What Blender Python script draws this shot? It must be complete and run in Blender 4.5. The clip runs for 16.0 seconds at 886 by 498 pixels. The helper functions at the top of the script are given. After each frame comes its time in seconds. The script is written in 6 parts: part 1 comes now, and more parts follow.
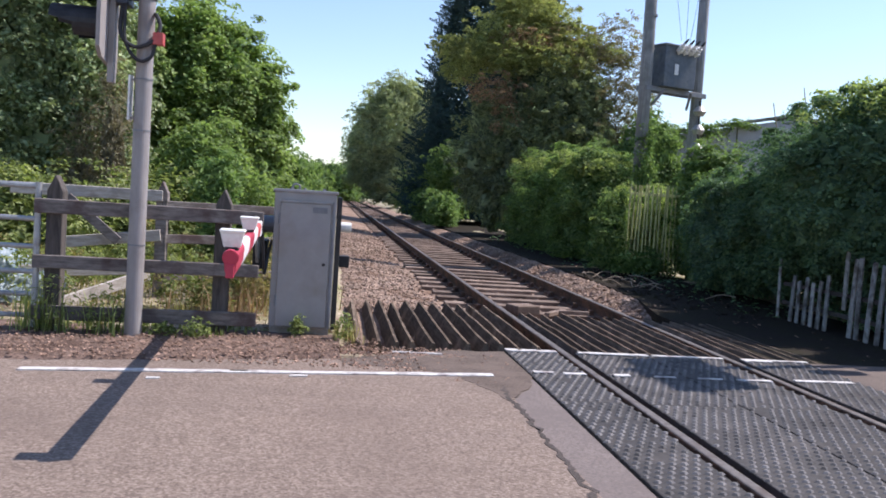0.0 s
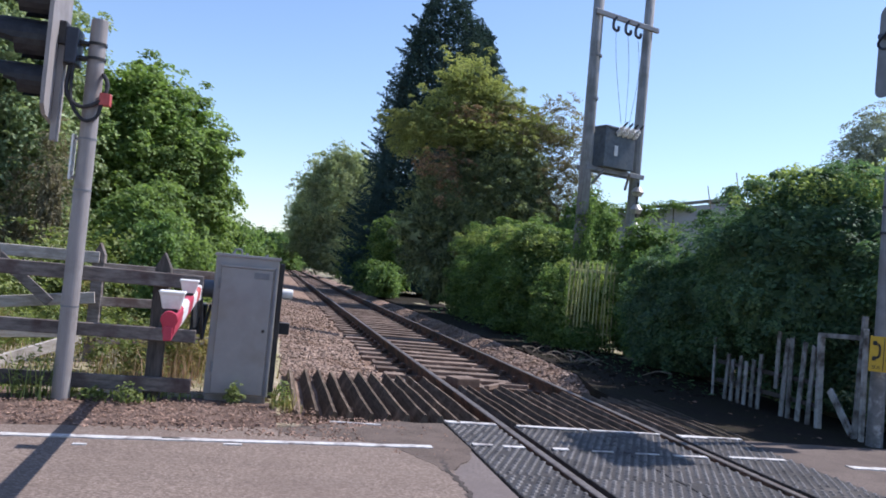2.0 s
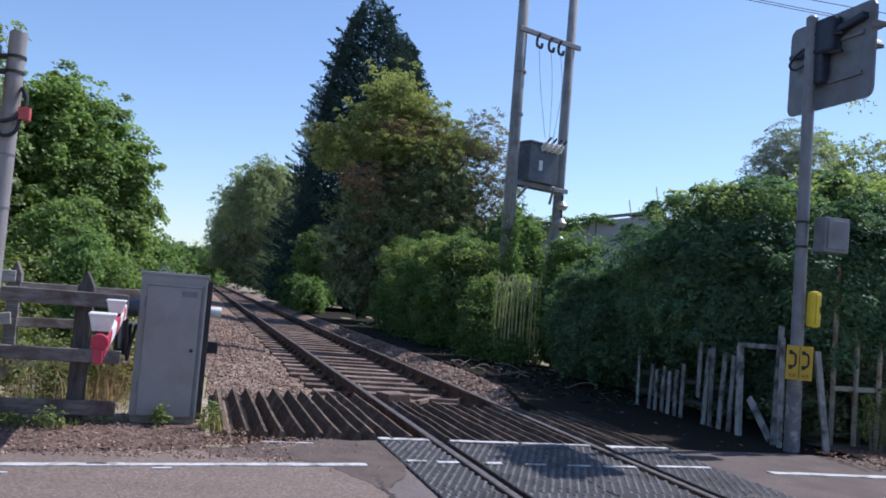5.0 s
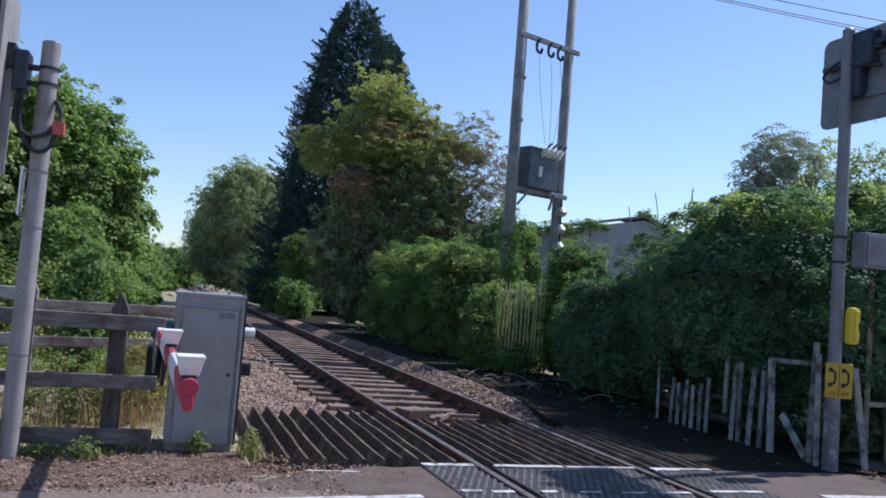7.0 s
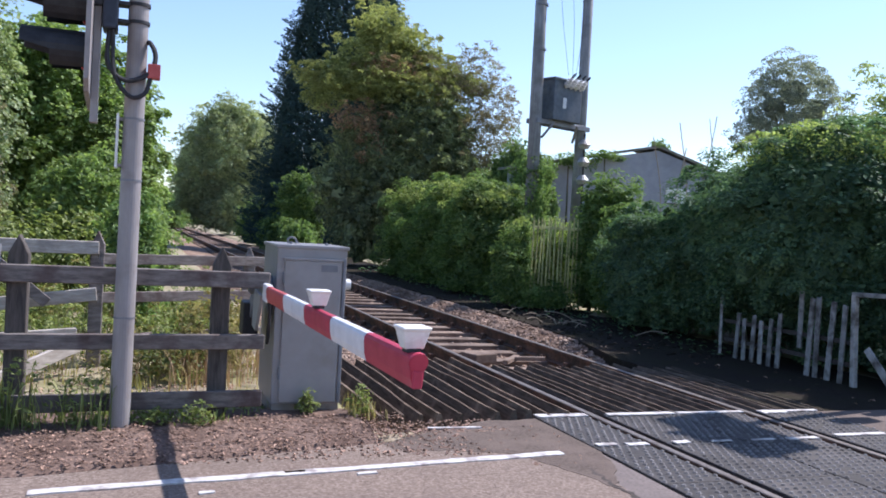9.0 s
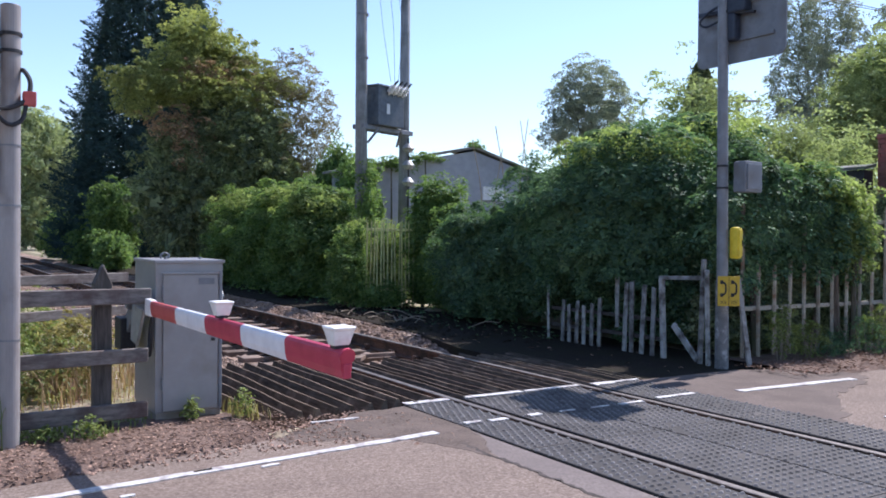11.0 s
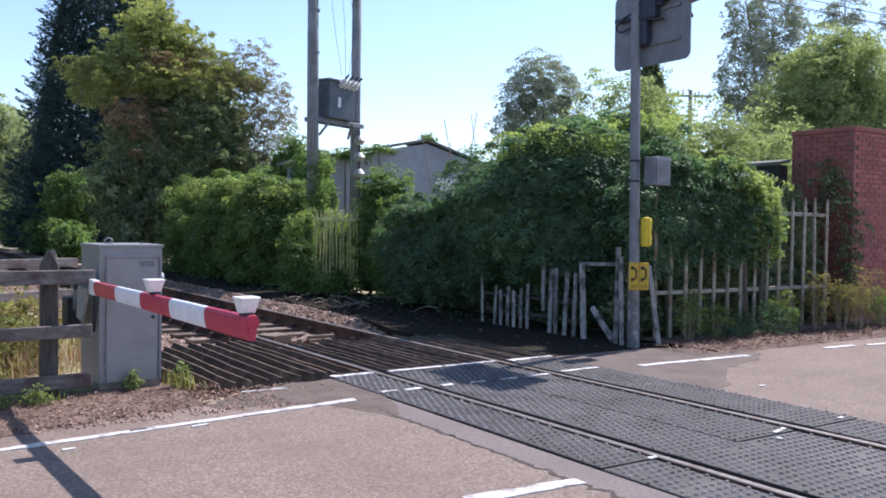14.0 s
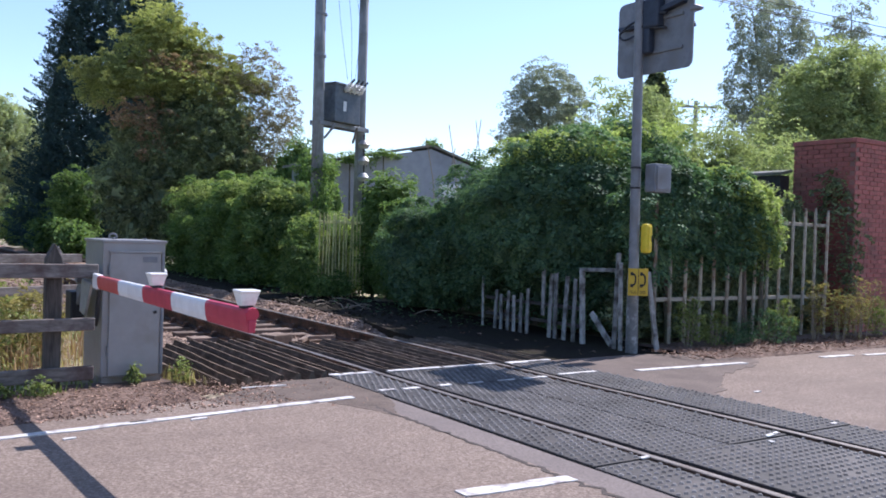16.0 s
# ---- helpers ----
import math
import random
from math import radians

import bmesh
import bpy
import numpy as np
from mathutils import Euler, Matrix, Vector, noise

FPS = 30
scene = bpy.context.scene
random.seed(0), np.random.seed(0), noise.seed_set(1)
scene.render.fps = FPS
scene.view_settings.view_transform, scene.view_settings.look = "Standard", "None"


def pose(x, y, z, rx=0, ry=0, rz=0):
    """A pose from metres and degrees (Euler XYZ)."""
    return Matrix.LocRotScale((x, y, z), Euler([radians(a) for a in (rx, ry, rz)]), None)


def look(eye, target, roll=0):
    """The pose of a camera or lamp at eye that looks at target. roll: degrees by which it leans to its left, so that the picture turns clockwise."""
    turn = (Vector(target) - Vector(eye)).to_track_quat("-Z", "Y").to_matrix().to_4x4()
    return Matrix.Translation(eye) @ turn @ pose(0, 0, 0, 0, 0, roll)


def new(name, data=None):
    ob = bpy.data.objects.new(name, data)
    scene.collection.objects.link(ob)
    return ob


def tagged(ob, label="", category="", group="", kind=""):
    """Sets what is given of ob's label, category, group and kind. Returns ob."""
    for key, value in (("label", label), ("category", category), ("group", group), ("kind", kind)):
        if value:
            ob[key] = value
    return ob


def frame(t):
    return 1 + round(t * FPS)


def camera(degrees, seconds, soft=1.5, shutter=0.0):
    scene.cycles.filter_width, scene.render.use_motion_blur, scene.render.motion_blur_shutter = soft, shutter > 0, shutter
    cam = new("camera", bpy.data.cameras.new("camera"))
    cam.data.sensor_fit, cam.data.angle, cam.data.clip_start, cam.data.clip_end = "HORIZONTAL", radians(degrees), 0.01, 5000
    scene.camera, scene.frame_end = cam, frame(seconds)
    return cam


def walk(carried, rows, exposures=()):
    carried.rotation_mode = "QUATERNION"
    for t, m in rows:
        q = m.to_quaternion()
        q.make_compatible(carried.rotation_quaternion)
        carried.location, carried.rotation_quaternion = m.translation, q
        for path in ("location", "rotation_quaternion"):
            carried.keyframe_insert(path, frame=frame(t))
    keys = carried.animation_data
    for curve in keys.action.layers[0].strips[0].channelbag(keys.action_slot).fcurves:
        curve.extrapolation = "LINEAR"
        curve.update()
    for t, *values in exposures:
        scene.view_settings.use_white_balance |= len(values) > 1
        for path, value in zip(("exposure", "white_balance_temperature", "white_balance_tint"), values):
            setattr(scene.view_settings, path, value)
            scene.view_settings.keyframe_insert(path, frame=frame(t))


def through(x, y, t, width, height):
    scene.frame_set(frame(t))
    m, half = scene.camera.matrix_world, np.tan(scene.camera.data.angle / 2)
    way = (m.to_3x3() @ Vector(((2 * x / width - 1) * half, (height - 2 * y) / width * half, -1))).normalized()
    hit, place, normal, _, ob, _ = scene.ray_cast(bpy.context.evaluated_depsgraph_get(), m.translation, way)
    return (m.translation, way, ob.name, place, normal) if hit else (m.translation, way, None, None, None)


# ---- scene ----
cam = camera(54.6, 16.0, soft=1.8)
PATH = [
    (0, (-2.032, -7.039, 1.255), (-1.774, -5.059, 1.137), 3.8),
    (0.5, (-2.022, -7.049, 1.224), (-1.734, -5.071, 1.185), 3.9),
    (1, (-2.03, -7.049, 1.225), (-1.712, -5.074, 1.234), 4.2),
    (1.5, (-2.034, -7.056, 1.225), (-1.685, -5.087, 1.265), 4.7),
    (2, (-2.046, -7.057, 1.233), (-1.667, -5.095, 1.294), 5.4),
    (2.5, (-2.044, -7.065, 1.239), (-1.642, -5.107, 1.311), 5.9),
    (3, (-2.034, -7.064, 1.231), (-1.606, -5.112, 1.312), 6.4),
    (3.5, (-2.045, -7.061, 1.235), (-1.592, -5.115, 1.318), 6.2),
    (4, (-2.036, -7.071, 1.23), (-1.557, -5.131, 1.322), 5.7),
    (6.5, (-2.459, -6.906, 1.333), (-1.846, -5.006, 1.45), 4.3),
    (7, (-2.618, -6.674, 1.37), (-2.015, -4.77, 1.482), 4.7),
    (7.5, (-2.788, -6.493, 1.406), (-2.22, -4.577, 1.486), 4.8),
    (8, (-3.034, -6.344, 1.4), (-2.507, -4.415, 1.411), 5.0),
    (8.5, (-3.293, -6.149, 1.38), (-2.732, -4.229, 1.36), 4.5),
    (9, (-3.463, -5.994, 1.404), (-2.805, -4.105, 1.364), 3.2),
    (9.5, (-3.679, -6.0, 1.392), (-2.856, -4.178, 1.394), 1.9),
    (10, (-3.896, -6.062, 1.42), (-2.87, -4.345, 1.436), 0.7),
    (12.5, (-4.144, -6.972, 1.447), (-3.099, -5.268, 1.382), 0.8),
    (13, (-4.142, -7.064, 1.451), (-3.102, -5.357, 1.381), 1.1),
    (13.5, (-4.178, -7.129, 1.454), (-3.104, -5.443, 1.389), 0.9),
    (14, (-4.147, -7.231, 1.411), (-3.034, -5.571, 1.366), 0.8),
    (14.5, (-4.137, -7.283, 1.396), (-3.009, -5.631, 1.378), 1.3),
    (15, (-4.153, -7.281, 1.393), (-3.026, -5.629, 1.376), 1.9),
    (15.5, (-4.179, -7.323, 1.369), (-3.065, -5.662, 1.358), 1.9),
    (16, (-4.163, -7.318, 1.362), (-3.057, -5.652, 1.333), 1.8),
]
EXPOSURES = [(0.0, 0.60, 6270, 18), (1.5, 0.46, 6040, 17), (3.5, 0.25, 5790, 16), (7.0, 0.11, 5690, 16), (8.0, 0.20, 5820, 17), (8.5, 0.36, 5840, 18), (9.0, 0.64, 5990, 18), (10.0, 0.66, 5950, 18), (12.5, 0.61, 5970, 18), (13.5, 0.71, 6040, 18), (16.0, 0.68, 5950, 18)]
walk(cam, [(t, look(eye, target, roll)) for t, eye, target, roll in PATH], EXPOSURES)

# ---- light ----
SUN = Vector((0.77, 0.20, 1.0)).normalized()
world = bpy.data.worlds.new("sky")
scene.world = world
world.use_nodes = True
wn = world.node_tree
sky = wn.nodes.new("ShaderNodeTexSky")
sky.sky_type = "NISHITA"
sky.sun_disc = False
sky.sun_elevation = math.asin(SUN.z)
sky.sun_rotation = math.atan2(SUN.x, SUN.y)
sky.air_density, sky.dust_density, sky.ozone_density = 1.0, 0.35, 2.2
back = wn.nodes["Background"]
back.inputs["Strength"].default_value = 0.135
wn.links.new(sky.outputs[0], back.inputs["Color"])
lamp = bpy.data.lights.new("sun", "SUN")
lamp.energy, lamp.angle, lamp.color = 4.7, radians(0.6), (1.0, 0.94, 0.86)
sun = new("sun", lamp)
sun.matrix_world = look(SUN * 50, (0, 0, 0))


# ---- materials ----
def ramp(nt, fac, stops):
    r = nt.nodes.new("ShaderNodeValToRGB")
    el = r.color_ramp.elements
    while len(el) < len(stops):
        el.new(0.5)
    for e, (p, c) in zip(el, stops):
        e.position, e.color = p, (*c, 1)
    nt.links.new(fac, r.inputs[0])
    return r.outputs[0]


def mixc(nt, fac, a, b, mode="MIX"):
    m = nt.nodes.new("ShaderNodeMix")
    m.data_type, m.blend_type = "RGBA", mode
    for sock, v in ((m.inputs[0], fac), (m.inputs[6], a), (m.inputs[7], b)):
        if isinstance(v, (int, float)):
            sock.default_value = v
        elif isinstance(v, tuple):
            sock.default_value = (*v, 1)
        else:
            nt.links.new(v, sock)
    return m.outputs[2]


def noise_tex(nt, scale, detail=4, rough=0.6, stretch=None):
    geo = nt.nodes.new("ShaderNodeNewGeometry")
    src = geo.outputs["Position"]
    if stretch:
        mp = nt.nodes.new("ShaderNodeMapping")
        mp.inputs["Scale"].default_value = stretch
        nt.links.new(src, mp.inputs[0])
        src = mp.outputs[0]
    n = nt.nodes.new("ShaderNodeTexNoise")
    n.inputs["Scale"].default_value, n.inputs["Detail"].default_value, n.inputs["Roughness"].default_value = scale, detail, rough
    nt.links.new(src, n.inputs["Vector"])
    return n.outputs["Fac"]


def surface(name, dark, light, scale=8.0, stain=None, stain_scale=1.2, stain_at=0.55, rough=0.8, metal=0.0, bump=0.3, bump_dist=0.004,
            stretch=None, per_object=0.0, per_island=0.0, detail=5, spec=0.4):
    """A two-scale procedural surface: fine grain between dark and light, and patches of stain."""
    m = bpy.data.materials.new(name)
    m.use_nodes = True
    nt = m.node_tree
    b = nt.nodes["Principled BSDF"]
    f = noise_tex(nt, scale, detail, 0.65, stretch)
    col = ramp(nt, f, [(0.3, dark), (0.7, light)])
    if stain:
        s = noise_tex(nt, stain_scale, 4, 0.6)
        col = mixc(nt, ramp(nt, s, [(stain_at - 0.08, (0, 0, 0)), (stain_at + 0.12, (1, 1, 1))]), col, stain)
    for amount, kind, sock in ((per_object, "ShaderNodeObjectInfo", "Random"), (per_island, "ShaderNodeNewGeometry", "Random Per Island")):
        if amount:
            o = nt.nodes.new(kind)
            lo, hi = 1 - amount, 1 + amount
            col = mixc(nt, 1.0, col, ramp(nt, o.outputs[sock], [(0, (lo, lo, lo)), (1, (hi, hi, hi))]), "MULTIPLY")
    nt.links.new(col, b.inputs["Base Color"])
    b.inputs["Roughness"].default_value, b.inputs["Metallic"].default_value = rough, metal
    b.inputs["Specular IOR Level"].default_value = spec
    if bump:
        bp = nt.nodes.new("ShaderNodeBump")
        bp.inputs["Strength"].default_value, bp.inputs["Distance"].default_value = bump, bump_dist
        nt.links.new(f, bp.inputs["Height"])
        nt.links.new(bp.outputs[0], b.inputs["Normal"])
    return m


def speckled(name, dark, mid, chip, patchy):
    """Worn tarmac: pale chippings of two sizes in a dull binder, with broad worn and dusty patches."""
    m = bpy.data.materials.new(name)
    m.use_nodes = True
    nt = m.node_tree
    b = nt.nodes["Principled BSDF"]
    g = nt.nodes.new("ShaderNodeNewGeometry")
    vor = nt.nodes.new("ShaderNodeTexVoronoi")
    vor.inputs["Scale"].default_value = 75
    nt.links.new(g.outputs["Position"], vor.inputs["Vector"])
    cell = nt.nodes.new("ShaderNodeSeparateColor")
    nt.links.new(vor.outputs["Color"], cell.inputs[0])
    col = ramp(nt, cell.outputs[0], [(0.15, dark), (0.55, mid), (0.95, chip)])
    grain = noise_tex(nt, 60, 6, 0.75)
    col = mixc(nt, 0.55, col, ramp(nt, grain, [(0.3, dark), (0.5, mid), (0.72, chip)]))
    wide = noise_tex(nt, 0.7, 5, 0.65)
    col = mixc(nt, ramp(nt, wide, [(0.45, (0, 0, 0)), (0.7, (0.7, 0.7, 0.7))]), col, patchy)
    track = noise_tex(nt, 2.2, 4, 0.6, (0.25, 1.6, 1))
    col = mixc(nt, 1.0, col, ramp(nt, track, [(0.35, (0.95, 0.95, 0.95)), (0.65, (1.04, 1.04, 1.03))]), "MULTIPLY")
    nt.links.new(col, b.inputs["Base Color"])
    b.inputs["Roughness"].default_value = 0.9
    b.inputs["Specular IOR Level"].default_value = 0.2
    bp = nt.nodes.new("ShaderNodeBump")
    bp.inputs["Strength"].default_value, bp.inputs["Distance"].default_value = 0.8, 0.006
    nt.links.new(grain, bp.inputs["Height"])
    nt.links.new(bp.outputs[0], b.inputs["Normal"])
    return m


def leafy(name, a, b_, c, through=0.45, rough=0.5, patch=0.5, patch_scale=0.9, spec=0.35):
    """Leaves: each one its own tint, with some light passing through it."""
    m = bpy.data.materials.new(name)
    m.use_nodes = True
    nt = m.node_tree
    p = nt.nodes["Principled BSDF"]
    g = nt.nodes.new("ShaderNodeNewGeometry")
    col = ramp(nt, g.outputs["Random Per Island"], [(0.0, a), (0.55, b_), (1.0, c)])
    n = noise_tex(nt, patch_scale, 3)
    lo = 1 - patch
    col = mixc(nt, 1.0, col, ramp(nt, n, [(0.32, (lo, lo, lo * 0.9)), (0.68, (1 + patch * 0.6, 1 + patch * 0.5, 1.0))]), "MULTIPLY")
    nt.links.new(col, p.inputs["Base Color"])
    p.inputs["Roughness"].default_value = rough
    p.inputs["Specular IOR Level"].default_value = spec
    t = nt.nodes.new("ShaderNodeBsdfTranslucent")
    warm = mixc(nt, 1.0, col, (1.3, 1.38, 0.85), "MULTIPLY")
    nt.links.new(warm, t.inputs["Color"])
    mx = nt.nodes.new("ShaderNodeMixShader")
    mx.inputs[0].default_value = through
    nt.links.new(p.outputs[0], mx.inputs[1])
    nt.links.new(t.outputs[0], mx.inputs[2])
    nt.links.new(mx.outputs[0], nt.nodes["Material Output"].inputs[0])
    return m


M = {}
M["tarmac"] = speckled("tarmac", (0.094, 0.069, 0.055), (0.204, 0.156, 0.128), (0.360, 0.293, 0.243), (0.153, 0.116, 0.096))
M["tarmac_patch"] = surface("tarmac_patch", (0.036, 0.031, 0.028), (0.120, 0.098, 0.088), 80, (0.060, 0.050, 0.044), 2.5, 0.5, 0.9, 0, 0.6, 0.006, spec=0.2)
M["tarmac_strip"] = surface("tarmac_strip", (0.092, 0.075, 0.068), (0.215, 0.175, 0.158), 60, (0.13, 0.106, 0.097), 1.6, 0.54, 0.85, 0, 0.3, 0.003)
M["tarmac_far"] = surface("tarmac_far", (0.084, 0.066, 0.056), (0.200, 0.158, 0.136), 60, (0.112, 0.088, 0.076), 1.8, 0.5, 0.9, 0, 0.5, 0.004, spec=0.2)
M["tarmac_crumb"] = surface("tarmac_crumb", (0.050, 0.039, 0.032), (0.165, 0.128, 0.106), 45, (0.140, 0.108, 0.090), 3.5, 0.5, 0.92, 0, 0.8, 0.008, spec=0.2)
M["line_paint"] = surface("line_paint", (0.476, 0.451, 0.425), (0.663, 0.646, 0.620), 30, (0.255, 0.217, 0.204), 9, 0.54, 0.6, 0, 0.3, 0.002)
M["rubber"] = surface("rubber", (0.036, 0.033, 0.031), (0.070, 0.064, 0.061), 25, (0.095, 0.084, 0.077), 2.0, 0.60, 0.65, 0, 0.25, 0.003, per_object=0.15, spec=0.22)
M["rubber_stud"] = surface("rubber_stud", (0.095, 0.088, 0.085), (0.235, 0.222, 0.215), 18, (0.056, 0.052, 0.049), 3, 0.56, 0.55, 0, 0.2, 0.002, spec=0.25)
M["rail_top"] = surface("rail_top", (0.104, 0.090, 0.080), (0.208, 0.183, 0.167), 20, (0.088, 0.062, 0.049), 4, 0.58, 0.55, 0.4, 0.1, 0.001)
M["rust"] = surface("rust", (0.077, 0.042, 0.028), (0.209, 0.109, 0.069), 30, (0.044, 0.030, 0.022), 3, 0.5, 0.9, 0.1, 0.4, 0.003)
M["sleeper"] = surface("sleeper", (0.125, 0.088, 0.068), (0.34, 0.255, 0.200), 14, (0.13, 0.090, 0.068), 2.5, 0.5, 0.9, 0, 0.6, 0.006, (0.25, 3.0, 3.0), per_object=0.28)
M["slat_wood"] = surface("slat_wood", (0.042, 0.031, 0.023), (0.152, 0.114, 0.086), 16, (0.23, 0.175, 0.132), 3.5, 0.60, 0.9, 0, 0.6, 0.005, (3.0, 0.25, 3.0), per_object=0.25, spec=0.12)
M["ballast"] = surface("ballast", (0.110, 0.074, 0.053), (0.440, 0.307, 0.228), 22, (0.165, 0.099, 0.065), 1.1, 0.5, 0.9, 0, 1.0, 0.03)
M["stone"] = surface("stone", (0.168, 0.116, 0.088), (0.44, 0.325, 0.250), 20, (0.183, 0.115, 0.080), 1.1, 0.55, 0.9, 0, 0.4, 0.004, per_island=0.4)
M["litter"] = surface("litter", (0.075, 0.048, 0.037), (0.27, 0.185, 0.145), 42, (0.10, 0.062, 0.046), 2.2, 0.5, 0.95, 0, 0.9, 0.012)
M["litter_chip"] = surface("litter_chip", (0.13, 0.075, 0.052), (0.38, 0.255, 0.19), 30, None, rough=0.9, bump=0, per_island=0.55)
M["earth"] = surface("earth", (0.20, 0.165, 0.11), (0.44, 0.37, 0.27), 9, (0.22, 0.21, 0.09), 0.8, 0.52, 0.95, 0, 0.8, 0.02)
# near-black: the shade of bush and hedge is put into this soil colour
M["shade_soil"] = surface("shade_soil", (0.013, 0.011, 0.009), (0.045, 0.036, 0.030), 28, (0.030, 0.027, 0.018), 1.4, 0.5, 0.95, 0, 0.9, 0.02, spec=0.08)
M["fence_wood"] = surface("fence_wood", (0.10, 0.085, 0.078), (0.27, 0.235, 0.215), 18, (0.09, 0.06, 0.055), 4, 0.55, 0.9, 0, 0.5, 0.004, (0.4, 0.4, 2.0), per_object=0.2)
M["pale_wood"] = surface("pale_wood", (0.30, 0.265, 0.23), (0.54, 0.49, 0.44), 18, (0.23, 0.205, 0.18), 4, 0.6, 0.9, 0, 0.5, 0.004, (0.4, 0.4, 2.0), per_object=0.2)
M["post_wood"] = surface("post_wood", (0.03, 0.026, 0.024), (0.10, 0.085, 0.075), 18, None, rough=0.9, bump=0.6, bump_dist=0.006, stretch=(2, 2, 0.25), per_object=0.2)
M["pole_grey"] = surface("pole_grey", (0.255, 0.234, 0.228), (0.340, 0.315, 0.306), 14, (0.204, 0.178, 0.170), 3, 0.62, 0.55, 0.1, 0.15, 0.002, (1, 1, 0.3))
M["steel_grey"] = surface("steel_grey", (0.148, 0.155, 0.172), (0.225, 0.234, 0.255), 10, (0.131, 0.119, 0.118), 2.5, 0.62, 0.5, 0.2, 0.12, 0.002)
M["cabinet"] = surface("cabinet", (0.25, 0.245, 0.247), (0.295, 0.288, 0.29), 7, (0.225, 0.21, 0.195), 2.2, 0.60, 0.42, 0.15, 0.08, 0.001, detail=7)
M["cabinet_dirt"] = surface("cabinet_dirt", (0.20, 0.18, 0.16), (0.34, 0.30, 0.27), 9, (0.18, 0.14, 0.10), 3, 0.55, 0.7, 0, 0.2, 0.002)
M["boom_red"] = surface("boom_red", (0.40, 0.030, 0.062), (0.51, 0.056, 0.098), 9, (0.30, 0.03, 0.05), 6, 0.65, 0.42, 0, 0.1, 0.001)
M["boom_faded"] = surface("boom_faded", (0.46, 0.075, 0.07), (0.56, 0.12, 0.11), 9, (0.34, 0.06, 0.055), 6, 0.62, 0.5, 0, 0.1, 0.001)
M["boom_white"] = surface("boom_white", (0.68, 0.67, 0.68), (0.84, 0.83, 0.84), 9, (0.55, 0.52, 0.50), 6, 0.66, 0.45, 0, 0.1, 0.001)
M["lamp_white"] = surface("lamp_white", (0.70, 0.69, 0.66), (0.86, 0.85, 0.82), 12, (0.55, 0.50, 0.45), 9, 0.66, 0.45, 0, 0.05, 0.001)
M["lens_red"] = surface("lens_red", (0.30, 0.01, 0.015), (0.42, 0.02, 0.03), 20, None, rough=0.15, bump=0)
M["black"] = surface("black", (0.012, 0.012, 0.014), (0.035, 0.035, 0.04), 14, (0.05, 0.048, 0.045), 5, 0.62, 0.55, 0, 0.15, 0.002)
M["navy"] = surface("navy", (0.015, 0.02, 0.035), (0.035, 0.045, 0.07), 14, None, rough=0.45, bump=0.1)
M["red_box"] = surface("red_box", (0.38, 0.06, 0.055), (0.52, 0.11, 0.10), 16, None, rough=0.5, bump=0.1)
M["yellow"] = surface("yellow", (0.62, 0.45, 0.02), (0.78, 0.58, 0.04), 14, (0.5, 0.34, 0.04), 7, 0.62, 0.45, 0, 0.1, 0.001)
M["sign_yellow"] = surface("sign_yellow", (0.44, 0.28, 0.02), (0.55, 0.37, 0.03), 14, (0.40, 0.26, 0.03), 7, 0.62, 0.5, 0, 0.1, 0.001)
M["sign_black"] = surface("sign_black", (0.01, 0.01, 0.01), (0.02, 0.02, 0.02), 20, None, rough=0.5, bump=0)
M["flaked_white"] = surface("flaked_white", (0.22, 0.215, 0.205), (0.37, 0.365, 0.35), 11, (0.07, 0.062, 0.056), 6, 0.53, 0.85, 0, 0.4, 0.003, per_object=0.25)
M["foot_paint"] = surface("foot_paint", (0.10, 0.10, 0.10), (0.20, 0.20, 0.20), 9, (0.45, 0.45, 0.44), 11, 0.62, 0.8, 0, 0.4, 0.003)
M["palisade_pale"] = surface("palisade_pale", (0.22, 0.195, 0.155), (0.40, 0.355, 0.285), 12, (0.19, 0.10, 0.055), 5, 0.58, 0.6, 0.2, 0.2, 0.002, per_object=0.2)
M["palisade_green"] = surface("palisade_green", (0.38, 0.38, 0.17), (0.58, 0.57, 0.27), 12, (0.20, 0.19, 0.09), 5, 0.57, 0.6, 0.1, 0.2, 0.002, per_object=0.25)
M["gate_steel"] = surface("gate_steel", (0.30, 0.31, 0.32), (0.45, 0.46, 0.47), 15, (0.25, 0.23, 0.21), 5, 0.6, 0.5, 0.5, 0.1, 0.001)
M["tarp"] = surface("tarp", (0.14, 0.20, 0.23), (0.50, 0.56, 0.60), 11, (0.10, 0.15, 0.16), 4, 0.55, 0.45, 0, 0.6, 0.03)
M["brick"] = surface("brick", (0.24, 0.076, 0.068), (0.39, 0.138, 0.120), 22, (0.20, 0.095, 0.080), 2.2, 0.58, 0.9, 0, 0.4, 0.004, per_object=0.2, per_island=0.16)
M["mortar"] = surface("mortar", (0.21, 0.105, 0.09), (0.31, 0.175, 0.15), 30, (0.14, 0.095, 0.08), 2, 0.55, 0.95, 0, 0.4, 0.004)
M["render_wall"] = surface("render_wall", (0.265, 0.280, 0.315), (0.335, 0.350, 0.390), 4, (0.23, 0.24, 0.265), 0.8, 0.55, 0.8, 0, 0.1, 0.003)
M["roof_sheet"] = surface("roof_sheet", (0.13, 0.125, 0.12), (0.26, 0.25, 0.24), 6, (0.10, 0.11, 0.07), 1.5, 0.52, 0.9, 0, 0.4, 0.01)
